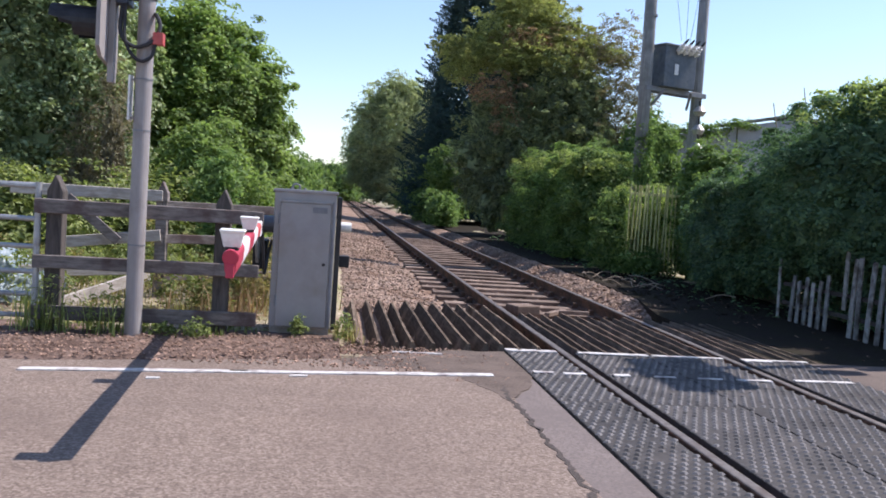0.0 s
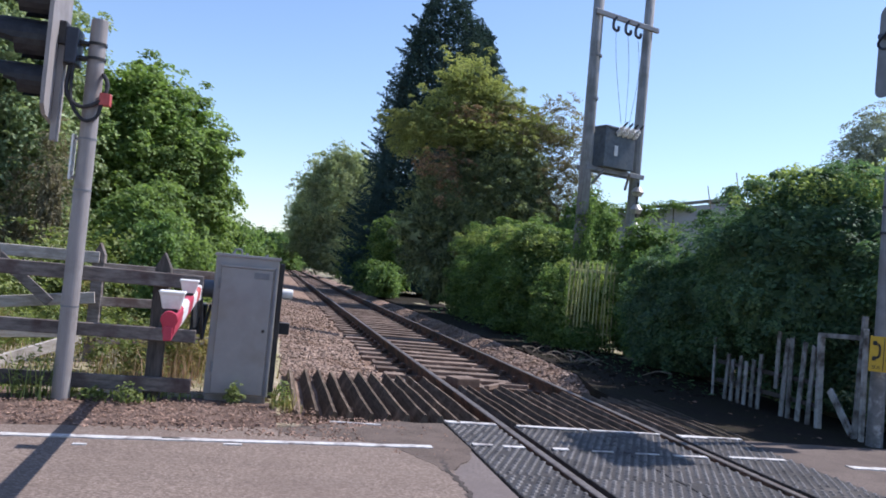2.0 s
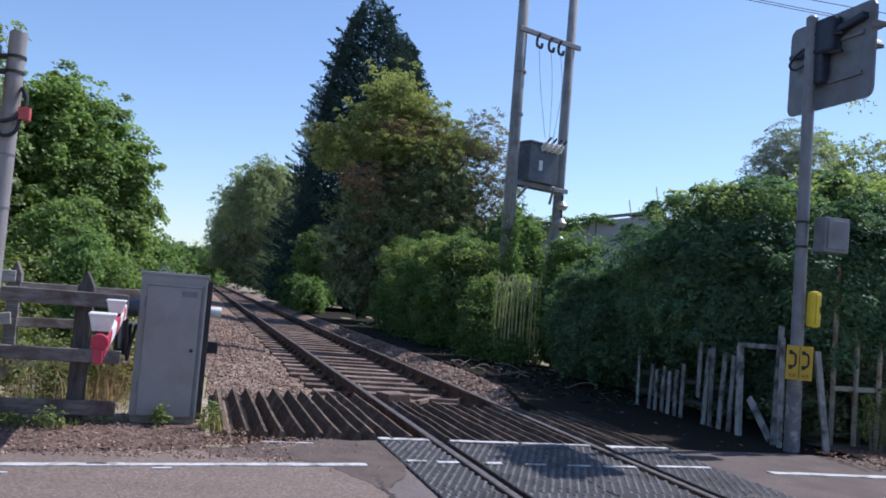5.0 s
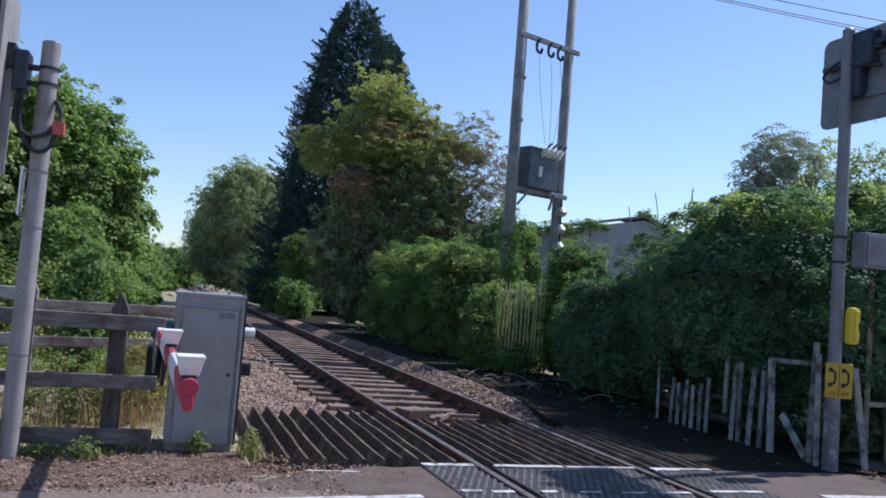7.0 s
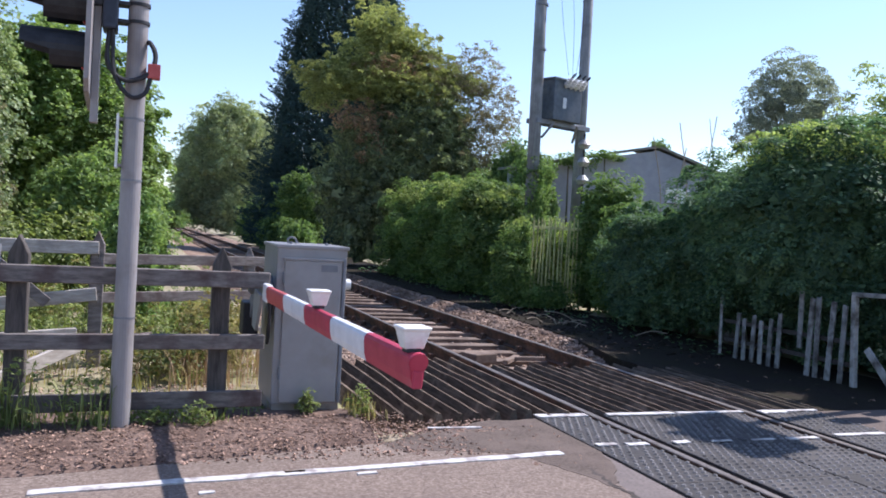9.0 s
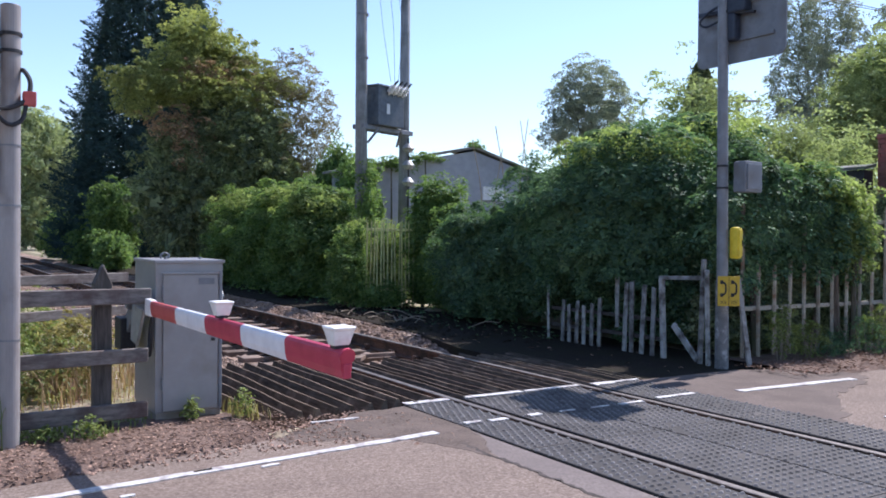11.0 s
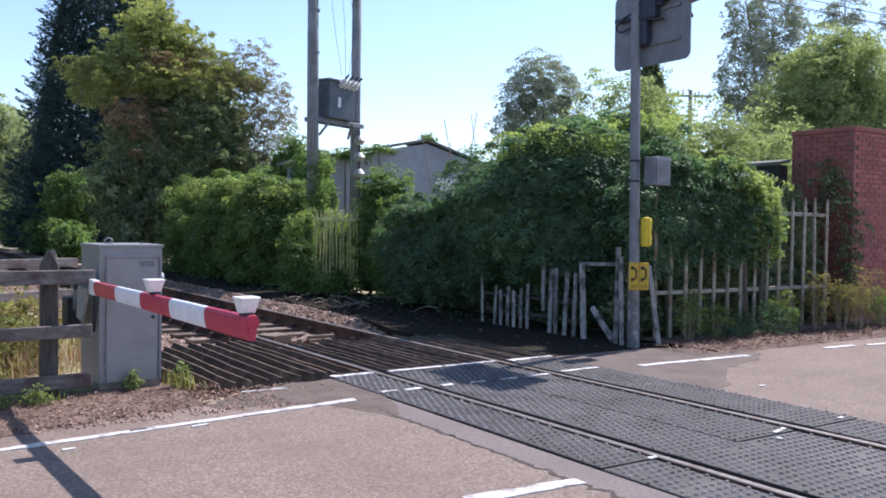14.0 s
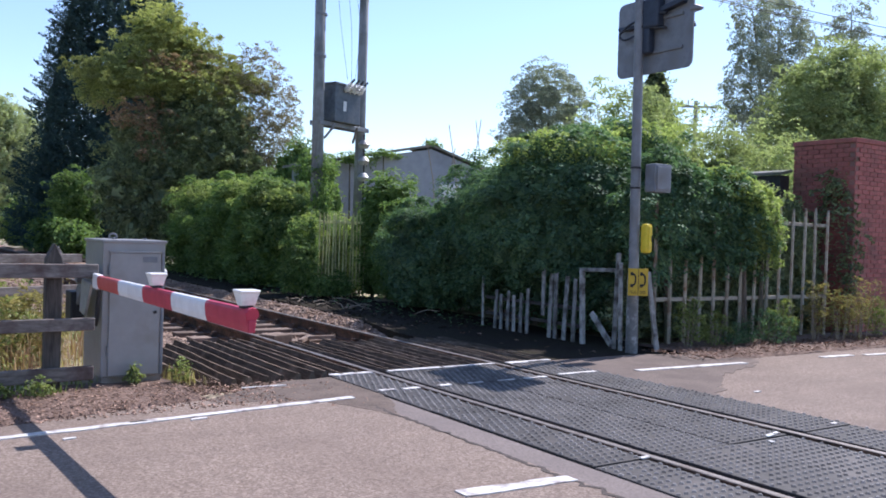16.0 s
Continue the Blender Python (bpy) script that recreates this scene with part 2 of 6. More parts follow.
M["pole_wood"] = surface("pole_wood", (0.165, 0.17, 0.182), (0.33, 0.34, 0.355), 12, (0.14, 0.145, 0.145), 1.4, 0.55, 0.85, 0, 0.4, 0.006, (3, 3, 0.15))
M["transformer"] = surface("transformer", (0.055, 0.068, 0.088), (0.105, 0.125, 0.152), 9, (0.14, 0.148, 0.152), 3, 0.62, 0.5, 0.1, 0.1, 0.002)
M["porcelain"] = surface("porcelain", (0.55, 0.55, 0.56), (0.75, 0.75, 0.76), 9, None, rough=0.25, bump=0)
M["bark"] = surface("bark", (0.06, 0.045, 0.035), (0.18, 0.14, 0.11), 14, (0.08, 0.09, 0.05), 2, 0.55, 0.95, 0, 0.8, 0.02, (2, 2, 0.4))
M["twig"] = surface("twig", (0.20, 0.16, 0.12), (0.34, 0.28, 0.22), 12, None, rough=0.9, bump=0)
M["leaf_ivy"] = leafy("leaf_ivy", (0.068, 0.134, 0.096), (0.116, 0.204, 0.132), (0.192, 0.305, 0.172), 0.36, 0.6, 0.3, 1.1, 0.22)
M["leaf_hedge"] = leafy("leaf_hedge", (0.084, 0.146, 0.064), (0.154, 0.246, 0.098), (0.262, 0.372, 0.150), 0.42, 0.58, 0.35, 0.9, 0.22)
M["leaf_maple"] = leafy("leaf_maple", (0.12, 0.185, 0.072), (0.22, 0.32, 0.118), (0.36, 0.48, 0.20), 0.42, 0.58, 0.35, 0.8, 0.25)
M["leaf_dark"] = leafy("leaf_dark", (0.105, 0.142, 0.100), (0.195, 0.245, 0.160), (0.33, 0.385, 0.24), 0.3, 0.58, 0.45, 0.9, 0.25)
M["leaf_conifer"] = leafy("leaf_conifer", (0.044, 0.078, 0.094), (0.056, 0.098, 0.110), (0.070, 0.118, 0.128), 0.16, 0.75, 0.2, 0.5, 0.1)
M["leaf_olive"] = leafy("leaf_olive", (0.210, 0.240, 0.115), (0.325, 0.360, 0.170), (0.45, 0.485, 0.25), 0.42, 0.6, 0.4, 0.5, 0.2)
M["leaf_brown"] = leafy("leaf_brown", (0.25, 0.155, 0.115), (0.38, 0.25, 0.19), (0.50, 0.36, 0.28), 0.35, 0.7, 0.3, 0.6)
M["leaf_dry"] = leafy("leaf_dry", (0.16, 0.14, 0.105), (0.26, 0.23, 0.17), (0.37, 0.33, 0.25), 0.3, 0.7, 0.3, 0.6)
M["leaf_willow"] = leafy("leaf_willow", (0.22, 0.265, 0.175), (0.33, 0.385, 0.255), (0.46, 0.52, 0.35), 0.4, 0.5, 0.3, 0.25)
M["leaf_poplar"] = leafy("leaf_poplar", (0.155, 0.215, 0.125), (0.26, 0.335, 0.195), (0.42, 0.49, 0.32), 0.3, 0.55, 0.35, 0.8, 0.3)
# pale leaf tint that carries sunlight in its colour
M["leaf_sunlit"] = leafy("leaf_sunlit", (0.20, 0.27, 0.110), (0.31, 0.385, 0.160), (0.42, 0.49, 0.225), 0.45, 0.58, 0.3, 0.9, 0.2)
M["leaf_silver"] = leafy("leaf_silver", (0.20, 0.235, 0.232), (0.30, 0.34, 0.33), (0.42, 0.46, 0.435), 0.3, 0.6, 0.3, 0.5, 0.2)
M["leaf_light"] = leafy("leaf_light", (0.20, 0.25, 0.142), (0.315, 0.375, 0.215), (0.44, 0.51, 0.31), 0.42, 0.58, 0.35, 0.7, 0.25)
M["grass"] = leafy("grass", (0.20, 0.20, 0.075), (0.36, 0.33, 0.15), (0.52, 0.45, 0.25), 0.4, 0.6, 0.4, 1.5)
M["weed"] = leafy("weed", (0.11, 0.145, 0.050), (0.20, 0.25, 0.092), (0.34, 0.39, 0.165), 0.4, 0.58, 0.3, 2.0)
M["weed_dry"] = leafy("weed_dry", (0.16, 0.135, 0.065), (0.28, 0.245, 0.115), (0.42, 0.37, 0.19), 0.35, 0.7, 0.3, 2.0)


# ---- builders ----
def thing(name, label, category, at=(0, 0, 0), group="", kind=""):
    e = new(name)
    e.location = at
    e.empty_display_size = 0.1
    bpy.context.view_layer.update()
    return tagged(e, label, category, group, kind)


def part(name, bm, material, parent=None, label="", smooth=False):
    """One bmesh, built in world metres, as one mesh object under a thing or a part."""
    me = bpy.data.meshes.new(name)
    bmesh.ops.recalc_face_normals(bm, faces=bm.faces)
    if smooth:
        for f in bm.faces:
            f.smooth = True
    bm.to_mesh(me)
    bm.free()
    me.materials.append(M[material])
    ob = new(name, me)
    if parent is not None:
        ob.parent = parent
        if parent.parent is None:
            ob.matrix_parent_inverse = Matrix.Translation(-Vector(parent.location))
    if label:
        ob["label"] = label
    return ob


def array_mesh(name, verts, faces, material, parent=None, label="", smooth=False):
    me = bpy.data.meshes.new(name)
    me.from_pydata(verts.tolist(), [], faces.tolist())
    if smooth:
        me.polygons.foreach_set("use_smooth", [True] * len(me.polygons))
    me.materials.append(M[material])
    ob = new(name, me)
    if parent is not None:
        ob.parent = parent
        if parent.parent is None:
            ob.matrix_parent_inverse = Matrix.Translation(-Vector(parent.location))
    if label:
        ob["label"] = label
    return ob


def box(lo, hi, bevel=0.0, turn=0.0, bm=None):
    """A box between two corners, its edges rounded, turned about its own middle."""
    b = bmesh.new()
    c = (Vector(lo) + Vector(hi)) / 2
    s = Vector(hi) - Vector(lo)
    bmesh.ops.create_cube(b, size=1, matrix=Matrix.Diagonal((s.x, s.y, s.z, 1)))
    if bevel:
        bmesh.ops.bevel(b, geom=b.edges[:], offset=bevel, segments=2, affect="EDGES", profile=0.6)
    b.transform(Matrix.Translation(c) @ pose(0, 0, 0, 0, 0, turn))
    return join(bm, b)


def join(bm, b):
    if bm is None:
        return b
    me = bpy.data.meshes.new("tmp")
    b.to_mesh(me)
    b.free()
    bm.from_mesh(me)
    bpy.data.meshes.remove(me)
    return bm


def bar(a, b, w, d, bevel=0.004, bm=None, up=(0, 0, 1)):
    """A rectangular bar from a to b: w across, d along up."""
    a, b = Vector(a), Vector(b)
    y = (b - a).normalized()
    x = y.cross(Vector(up)).normalized()
    z = x.cross(y)
    o = bmesh.new()
    bmesh.ops.create_cube(o, size=1, matrix=Matrix.Diagonal((w, (b - a).length, d, 1)))
    if bevel:
        bmesh.ops.bevel(o, geom=o.edges[:], offset=bevel, segments=1, affect="EDGES")
    m = Matrix((x, y, z)).transposed().to_4x4()
    m.translation = (a + b) / 2
    o.transform(m)
    return join(bm, o)


def tube(a, b, r1, r2=None, n=16, bevel=0.0, bm=None, caps=True):
    a, b = Vector(a), Vector(b)
    o = bmesh.new()
    bmesh.ops.create_cone(o, cap_ends=caps, segments=n, radius1=r1, radius2=r1 if r2 is None else r2, depth=(b - a).length)
    if bevel:
        rims = [e for e in o.edges if abs(e.verts[0].co.z - e.verts[1].co.z) < 1e-6]
        bmesh.ops.bevel(o, geom=rims, offset=bevel, segments=2, affect="EDGES")
    m = (b - a).to_track_quat("Z", "Y").to_matrix().to_4x4()
    m.translation = (a + b) / 2
    o.transform(m)
    return join(bm, o)


def hose(points, r, n=8, bm=None, smooth_steps=6):
    """A round cable through points, glided by Catmull-Rom."""
    P = [Vector(p) for p in points]
    P = [2 * P[0] - P[1]] + P + [2 * P[-1] - P[-2]]
    line = []
    for i in range(1, len(P) - 2):
        for k in range(smooth_steps):
            t = k / smooth_steps
            p0, p1, p2, p3 = P[i - 1], P[i], P[i + 1], P[i + 2]
            line.append(0.5 * (2 * p1 + (p2 - p0) * t + (2 * p0 - 5 * p1 + 4 * p2 - p3) * t * t + (3 * p1 - p0 - 3 * p2 + p3) * t ** 3))
    line.append(P[-2])
    o = bmesh.new()
    rings = []
    side = None
    for i, c in enumerate(line):
        d = (line[min(i + 1, len(line) - 1)] - line[max(i - 1, 0)]).normalized()
        if side is None:
            side = d.orthogonal().normalized()
        side = (side - d * side.dot(d)).normalized()
        up = d.cross(side)
        rings.append([o.verts.new(c + r * (side * math.cos(2 * math.pi * k / n) + up * math.sin(2 * math.pi * k / n))) for k in range(n)])
    for r0, r1 in zip(rings, rings[1:]):
        for k in range(n):
            o.faces.new((r0[k], r0[(k + 1) % n], r1[(k + 1) % n], r1[k]))
    o.faces.new(rings[0][::-1])
    o.faces.new(rings[-1])
    return join(bm, o)


def prism(outline, a, b, bm=None):
    """An outline of (u, z) swept along y from a to b: u is x."""
    o = bmesh.new()
    f = [o.verts.new((x, a, z)) for x, z in outline]
    g = [o.verts.new((x, b, z)) for x, z in outline]
    n = len(outline)
    o.faces.new(f)
    o.faces.new(g[::-1])
    for i in range(n):
        o.faces.new((f[i], g[i], g[(i + 1) % n], f[(i + 1) % n]))
    return join(bm, o)


def slab(outline, z0, z1):
    """A flat slab over an outline of (x, y)."""
    o = bmesh.new()
    lo = [o.verts.new((x, y, z0)) for x, y in outline]
    hi = [o.verts.new((x, y, z1)) for x, y in outline]
    n = len(outline)
    o.faces.new(lo[::-1])
    o.faces.new(hi)
    for i in range(n):
        o.faces.new((lo[i], lo[(i + 1) % n], hi[(i + 1) % n], hi[i]))
    return o


# ---- foliage ----
def leaf_quads(rng, at, out, size, wide=0.55, tidy=0.5, droop=0.0):
    """A folded leaf of two triangles at each place, facing about outward."""
    n = len(at)
    nrm = out * tidy + rng.normal(size=(n, 3)) * (1 - tidy) + np.array((0.25, 0.06, 0.75))
    nrm /= np.linalg.norm(nrm, axis=1)[:, None] + 1e-9
    t = rng.normal(size=(n, 3)) - np.array((0, 0, droop))
    t -= nrm * (t * nrm).sum(1)[:, None]
    t /= np.linalg.norm(t, axis=1)[:, None] + 1e-9
    s = np.cross(nrm, t)
    L = size * rng.uniform(0.6, 1.3, n)[:, None]
    base, tip = at - t * L * 0.5, at + t * L * 0.5
    fold = nrm * L * 0.12
    v = np.stack([base, at + s * L * wide * 0.5 + fold, tip, at - s * L * wide * 0.5 + fold], 1).reshape(-1, 3)
    f = np.arange(n * 4).reshape(-1, 4)
    return v, f


def lump(d, seed, amp=1.0):
    """How far a crown's skin stands out in the direction d."""
    o = Vector((seed * 1.7, seed * 0.9, seed * 2.3))
    return 1 + amp * (0.24 * noise.noise(d * 2.1 + o) + 0.30 * noise.noise(d * 4.8 + o) + 0.20 * noise.noise(d * 10.0 + o))


def lump_core(rng, c, r, seed, squash=0.8, amp=1.0):
    """The dense inside of a crown blob: small loose leaf facets, so that no sky shows through its middle."""
    b = bmesh.new()
    bmesh.ops.create_icosphere(b, subdivisions=4 + (max(r) > 0.7) + (max(r) > 0.7 and squash > 0.88), radius=1)
    for v in b.verts:
        k = squash * lump(v.co.normalized(), seed, amp)
        v.co = Vector((c[0] + v.co.x * r[0] * k, c[1] + v.co.y * r[1] * k, c[2] + v.co.z * r[2] * k))
    b.verts.index_update()
    vs = np.array([v.co[:] for v in b.verts])
    fs = np.array([[v.index for v in f.verts] for f in b.faces])
    b.free()
    tri = vs[fs]
    mid = tri.mean(1, keepdims=True)
    edge = float(np.mean(np.linalg.norm(tri[:, 0] - tri[:, 1], axis=1)))
    tri = mid + (tri - mid) * 1.35 + rng.normal(size=tri.shape) * edge * 0.28
    return tri.reshape(-1, 3), np.arange(len(tri) * 3).reshape(-1, 3)


def foliage(name, material, blobs, count, size, parent=None, seed=1, clump=0.28, per_clump=40, wide=0.55, tidy=0.45, core=0.72, floor=0.03,
            droop=0.0, ragged=0.09, label="", sprays=0.3, amp=1.0, shell=(0.84, 1.03)):
    """A crown: leaves over the lumpy skins of a union of ellipsoids, with sprays that break the outline."""
    rng = np.random.default_rng(seed)
    C = np.array([b[0] for b in blobs], float)
    R = np.array([b[1] for b in blobs], float)
    area = (R[:, 0] * R[:, 1] + R[:, 1] * R[:, 2] + R[:, 0] * R[:, 2])

    def skin(n, spread):
        which = rng.choice(len(blobs), n, p=area / area.sum())
        d = rng.normal(size=(n, 3))
        d /= np.linalg.norm(d, axis=1)[:, None]
        d[:, 2] = np.where(d[:, 2] < -0.8, -d[:, 2], d[:, 2])
        k = np.array([lump(Vector(v), seed + w * 3.1, amp) for v, w in zip(d.tolist(), which.tolist())])
        p = C[which] + d * R[which] * (k * spread)[:, None]
        inside = np.zeros(n, bool)
        for i in range(len(blobs)):
            q = (((p - C[i]) / R[i]) ** 2).sum(1)
            inside |= (q < 0.55) & (which != i)
        keep = ~inside & (p[:, 2] > floor)
        out = d / R[which]
        out /= np.linalg.norm(out, axis=1)[:, None]
        return p[keep], out[keep]

    n_skin = int(count * (1 - sprays))
    p0, o0 = skin(n_skin, rng.uniform(*shell, n_skin))
    nc = max(8, int(count * sprays) // per_clump)
    cc, oc = skin(nc, 1.0 + np.clip(rng.normal(size=nc), -1.2, 1.8) * ragged)
    pick = rng.integers(0, len(cc), int(count * sprays))
    spread = clump * rng.uniform(0.5, 1.2, len(cc))
    dome = rng.normal(size=(len(pick), 3)) * 0.75 + oc[pick] * 0.7 + np.array((0, 0, 0.55))
    dome /= np.linalg.norm(dome, axis=1)[:, None] + 1e-9
    p1 = cc[pick] + dome * (spread[pick] * rng.uniform(0.7, 1.25, len(pick)))[:, None] * np.array((1.2, 1.2, 0.85))
    at, out = np.r_[p0, p1], np.r_[o0, dome]
    at[:, 2] = np.maximum(at[:, 2], floor + rng.uniform(0, 0.05, len(at)))
    v, f = leaf_quads(rng, at, out, size, wide, tidy, droop)
    ob = array_mesh(name, v, f, material, parent, label)
    if core:
        for i, b in enumerate(blobs):
            a, g = lump_core(rng, b[0], b[1], seed + i * 3.1, core, amp)
            a[:, 2] = np.maximum(a[:, 2], floor)
            array_mesh("inner_leaves", a, g, material, parent, "dense inner leaves")
    return ob


def boughs(name, material, blobs, nb, per, size, parent, seed, reach=1.2, label=""):
    """Leafy boughs that run out flat past the skin of a crown and taper to their tips."""
    rng = np.random.default_rng(seed)
    C = np.array([b[0] for b in blobs], float)
    R = np.array([b[1] for b in blobs], float)
    w = rng.integers(0, len(blobs), nb)
    a = rng.uniform(0, 2 * np.pi, nb)
    d = np.c_[np.cos(a), np.sin(a), rng.uniform(-0.25, 0.75, nb)]
    d /= np.linalg.norm(d, axis=1)[:, None]
    far_end = rng.uniform(0.9, reach, nb)
    k = np.repeat(np.arange(nb), per)
    s = rng.uniform(0.45, 1.0, len(k))
    side = rng.normal(size=(len(k), 3)) * np.array((0.16, 0.16, 0.06)) * (1.15 - s)[:, None] * R[w[k]].mean(1)[:, None]
    at = C[w[k]] + d[k] * R[w[k]] * (s * far_end[k])[:, None] + side
    at[:, 2] = np.maximum(at[:, 2] - 0.10 * s * R[w[k], 2], 0.05)
    v, f = leaf_quads(rng, at, d[k] * 0.4 + np.array((0, 0, 0.8)), size, 0.4, 0.55)
    return array_mesh(name, v, f, material, parent, label)


def trunk(parent, base, top, r, limbs, seed=1, name="trunk"):
    """A tapered trunk with limbs that reach towards given places."""
    rnd = random.Random(seed)
    base, top = Vector(base), Vector(top)
    b = bmesh.new()
    pts = [base + (top - base) * k + Vector((rnd.uniform(-1, 1), rnd.uniform(-1, 1), 0)) * r * 0.6 * (0 < k < 1) for k in (0, 0.35, 0.7, 1)]
    for i, (p, q) in enumerate(zip(pts, pts[1:])):
        tube(p, q, r * (1 - 0.25 * i), r * (0.75 - 0.25 * i), 9, bm=b, caps=True)
    part(name, b, "bark", parent, smooth=True)
    for e in limbs:
        e = Vector(e)
        s = base.lerp(top, rnd.uniform(0.45, 0.85))
        m = s.lerp(e, 0.5) + Vector((0, 0, 0.1 * (e - s).length))
        lb = tube(s, m, r * 0.4, r * 0.28, 7)
        tube(m, e, r * 0.28, r * 0.1, 7, bm=lb)
        part("limb", lb, "bark", parent, smooth=True)


def blades(name, material, spots, per, height, seed, parent=None, spread=0.08, width=0.012, label="", lean=0.35):
    """Tufts of grass or stems: bent blades of three segments round each spot."""
    rng = np.random.default_rng(seed)
    S = np.repeat(np.array(spots, float), per, 0)
    n = len(S)
    root = S + np.c_[rng.normal(size=(n, 2)) * spread, np.zeros(n)]
    ang = rng.uniform(0, 2 * np.pi, n)
    h = height * rng.uniform(0.35, 1.15, n)
    bend = h * lean * rng.uniform(0.2, 1.4, n)
    dirv = np.c_[np.cos(ang), np.sin(ang), np.zeros(n)]
    side = np.c_[-np.sin(ang), np.cos(ang), np.zeros(n)] * width * rng.uniform(0.6, 1.3, n)[:, None]
    mid = root + dirv * (bend * 0.3)[:, None] + np.c_[np.zeros((n, 2)), h * 0.6]
    tip = root + dirv * bend[:, None] + np.c_[np.zeros((n, 2)), h]
    v = np.stack([root - side, root + side, mid + side * 0.7, mid - side * 0.7, tip], 1).reshape(-1, 3)
    k = np.arange(n)[:, None] * 5
    quads = (k + np.array((0, 1, 2, 3))).tolist()
    tris = (k + np.array((3, 2, 4))).tolist()
    me = bpy.data.meshes.new(name)
    me.from_pydata(v.tolist(), [], quads + tris)
    me.materials.append(M[material])
    ob = new(name, me)
    if parent is not None:
        ob.parent = parent
        if parent.parent is None:
            ob.matrix_parent_inverse = Matrix.Translation(-Vector(parent.location))
    if label:
        ob["label"] = label
    return ob


def stones(name, spots, size, material, seed, parent=None, flat=0.65, label=""):
    """Angular stones, each an uneven eight-sided lump."""
    rng = np.random.default_rng(seed)
    P = np.array(spots, float)
    n = len(P)
    o = np.array([(1, 0, 0), (-1, 0, 0), (0, 1, 0), (0, -1, 0), (0, 0, 1), (0, 0, -1)], float)
    tri = np.array([(0, 2, 4), (2, 1, 4), (1, 3, 4), (3, 0, 4), (2, 0, 5), (1, 2, 5), (3, 1, 5), (0, 3, 5)])
    v = o[None] * rng.uniform(0.55, 1.25, (n, 6, 1)) + rng.normal(size=(n, 6, 3)) * 0.18
    a = rng.uniform(0, 2 * np.pi, n)
    c, s = np.cos(a), np.sin(a)
    x = v[:, :, 0] * c[:, None] - v[:, :, 1] * s[:, None]
    y = v[:, :, 0] * s[:, None] + v[:, :, 1] * c[:, None]
    v = np.stack([x, y, v[:, :, 2] * flat], 2) * (size * rng.uniform(0.5, 1.4, n))[:, None, None] * 0.5 + P[:, None, :]
    f = (np.arange(n)[:, None, None] * 6 + tri[None]).reshape(-1, 3)
    return array_mesh(name, v.reshape(-1, 3), f, material, parent, label)


# ---- ground, road and track bed ----
def ground_height(x, y):
    """Level land, sunk under the track bed and under the road."""
    h = -0.035
    bed = max(0.0, min(1.0, (2.6 - abs(x - 0.75)) / 0.6)) * max(0.0, min(1.0, (y + 0.1) / 0.3))
    h -= 0.40 * bed
    if -9.2 < y < -0.6 or (abs(x - 0.75) < 1.9 and -9.2 < y < 0.25):
        h = -0.16
    elif y <= -9.2:
        h -= 0.40 * max(0.0, min(1.0, (2.6 - abs(x - 0.75)) / 0.6))
    elif y < 40 and bed == 0:
        h += 0.03 * noise.noise(Vector((x * 0.9, y * 0.9, 0)))
    return h


def axis(near, step, far, centre):
    out = [centre + k * step for k in range(int(-near / step), int(near / step) + 1)]
    s, lo, hi = step, out[0], out[-1]
    while hi - centre < far:
        s *= 1.35
        lo, hi = lo - s, hi + s
        out = [lo] + out + [hi]
    return out


xs, ys = axis(9, 0.3, 1500, 0.75), axis(12, 0.3, 1500, 4.0)
gv = np.array([(x, y, ground_height(x, y)) for y in ys for x in xs])
w = len(xs)
gf = np.array([(j * w + i, j * w + i + 1, (j + 1) * w + i + 1, (j + 1) * w + i) for j in range(len(ys) - 1) for i in range(w - 1)])
ground = array_mesh("ground", gv, gf, "earth")
tagged(ground, "rough earth and dry grass beside the railway", "ground", kind="structure")

road = part("road", slab([(-60, -1.12), (-60, -9.3), (-0.82, -9.3), (-0.80, -3.4), (-0.84, -2.3), (-0.80, -1.6), (-0.86, -0.9), (-1.02, -0.42), (-1.35, -0.40), (-2.0, -0.62), (-3.0, -0.86), (-4.0, -1.08), (-6, -1.12)], -0.2, 0.0), "tarmac")
tagged(road, "worn pinkish grey tarmac road at the crossing", "road", kind="structure")
road_b = part("road", slab([(2.2, -9.3), (60, -9.3), (60, -0.9), (8, -0.75), (5.0, -0.70), (4.4, -0.25), (3.7, 0.05), (2.2, 0.05)], -0.2, -0.002), "tarmac")
tagged(road_b, "worn pinkish grey tarmac road beyond the rails", "road", kind="structure")
strip = part("road_strip", slab([(-0.82, -9.3), (-0.535, -9.3), (-0.535, -0.9), (-0.82, -1.4), (-0.85, -2.3)], -0.2, -0.006), "tarmac_strip")
tagged(strip, "smoother tarmac strip along the crossing panels", "road strip", kind="structure")
patch = part("road_patch", slab([(-0.535, -0.9), (-0.54, 0.02), (-0.95, -0.02), (-1.35, -0.35), (-1.15, -0.8), (-0.82, -1.4)], -0.2, -0.010), "tarmac_patch")
corner = [(-0.53, 0.0), (-0.95, -0.05), (-1.55, -0.36), (-1.95, -0.62), (-1.9, -0.78), (-1.45, -0.86), (-1.1, -1.0), (-0.98, -1.35), (-0.84, -1.75), (-0.70, -1.5), (-0.53, -1.0)]
rq = random.Random(45)
worn = []
for (ax, ay), (bx_, by_) in zip(corner, corner[1:]):
    worn += [(ax + (bx_ - ax) * k / 5 + rq.uniform(-0.03, 0.03), ay + (by_ - ay) * k / 5 + rq.uniform(-0.03, 0.03)) for k in range(5)]
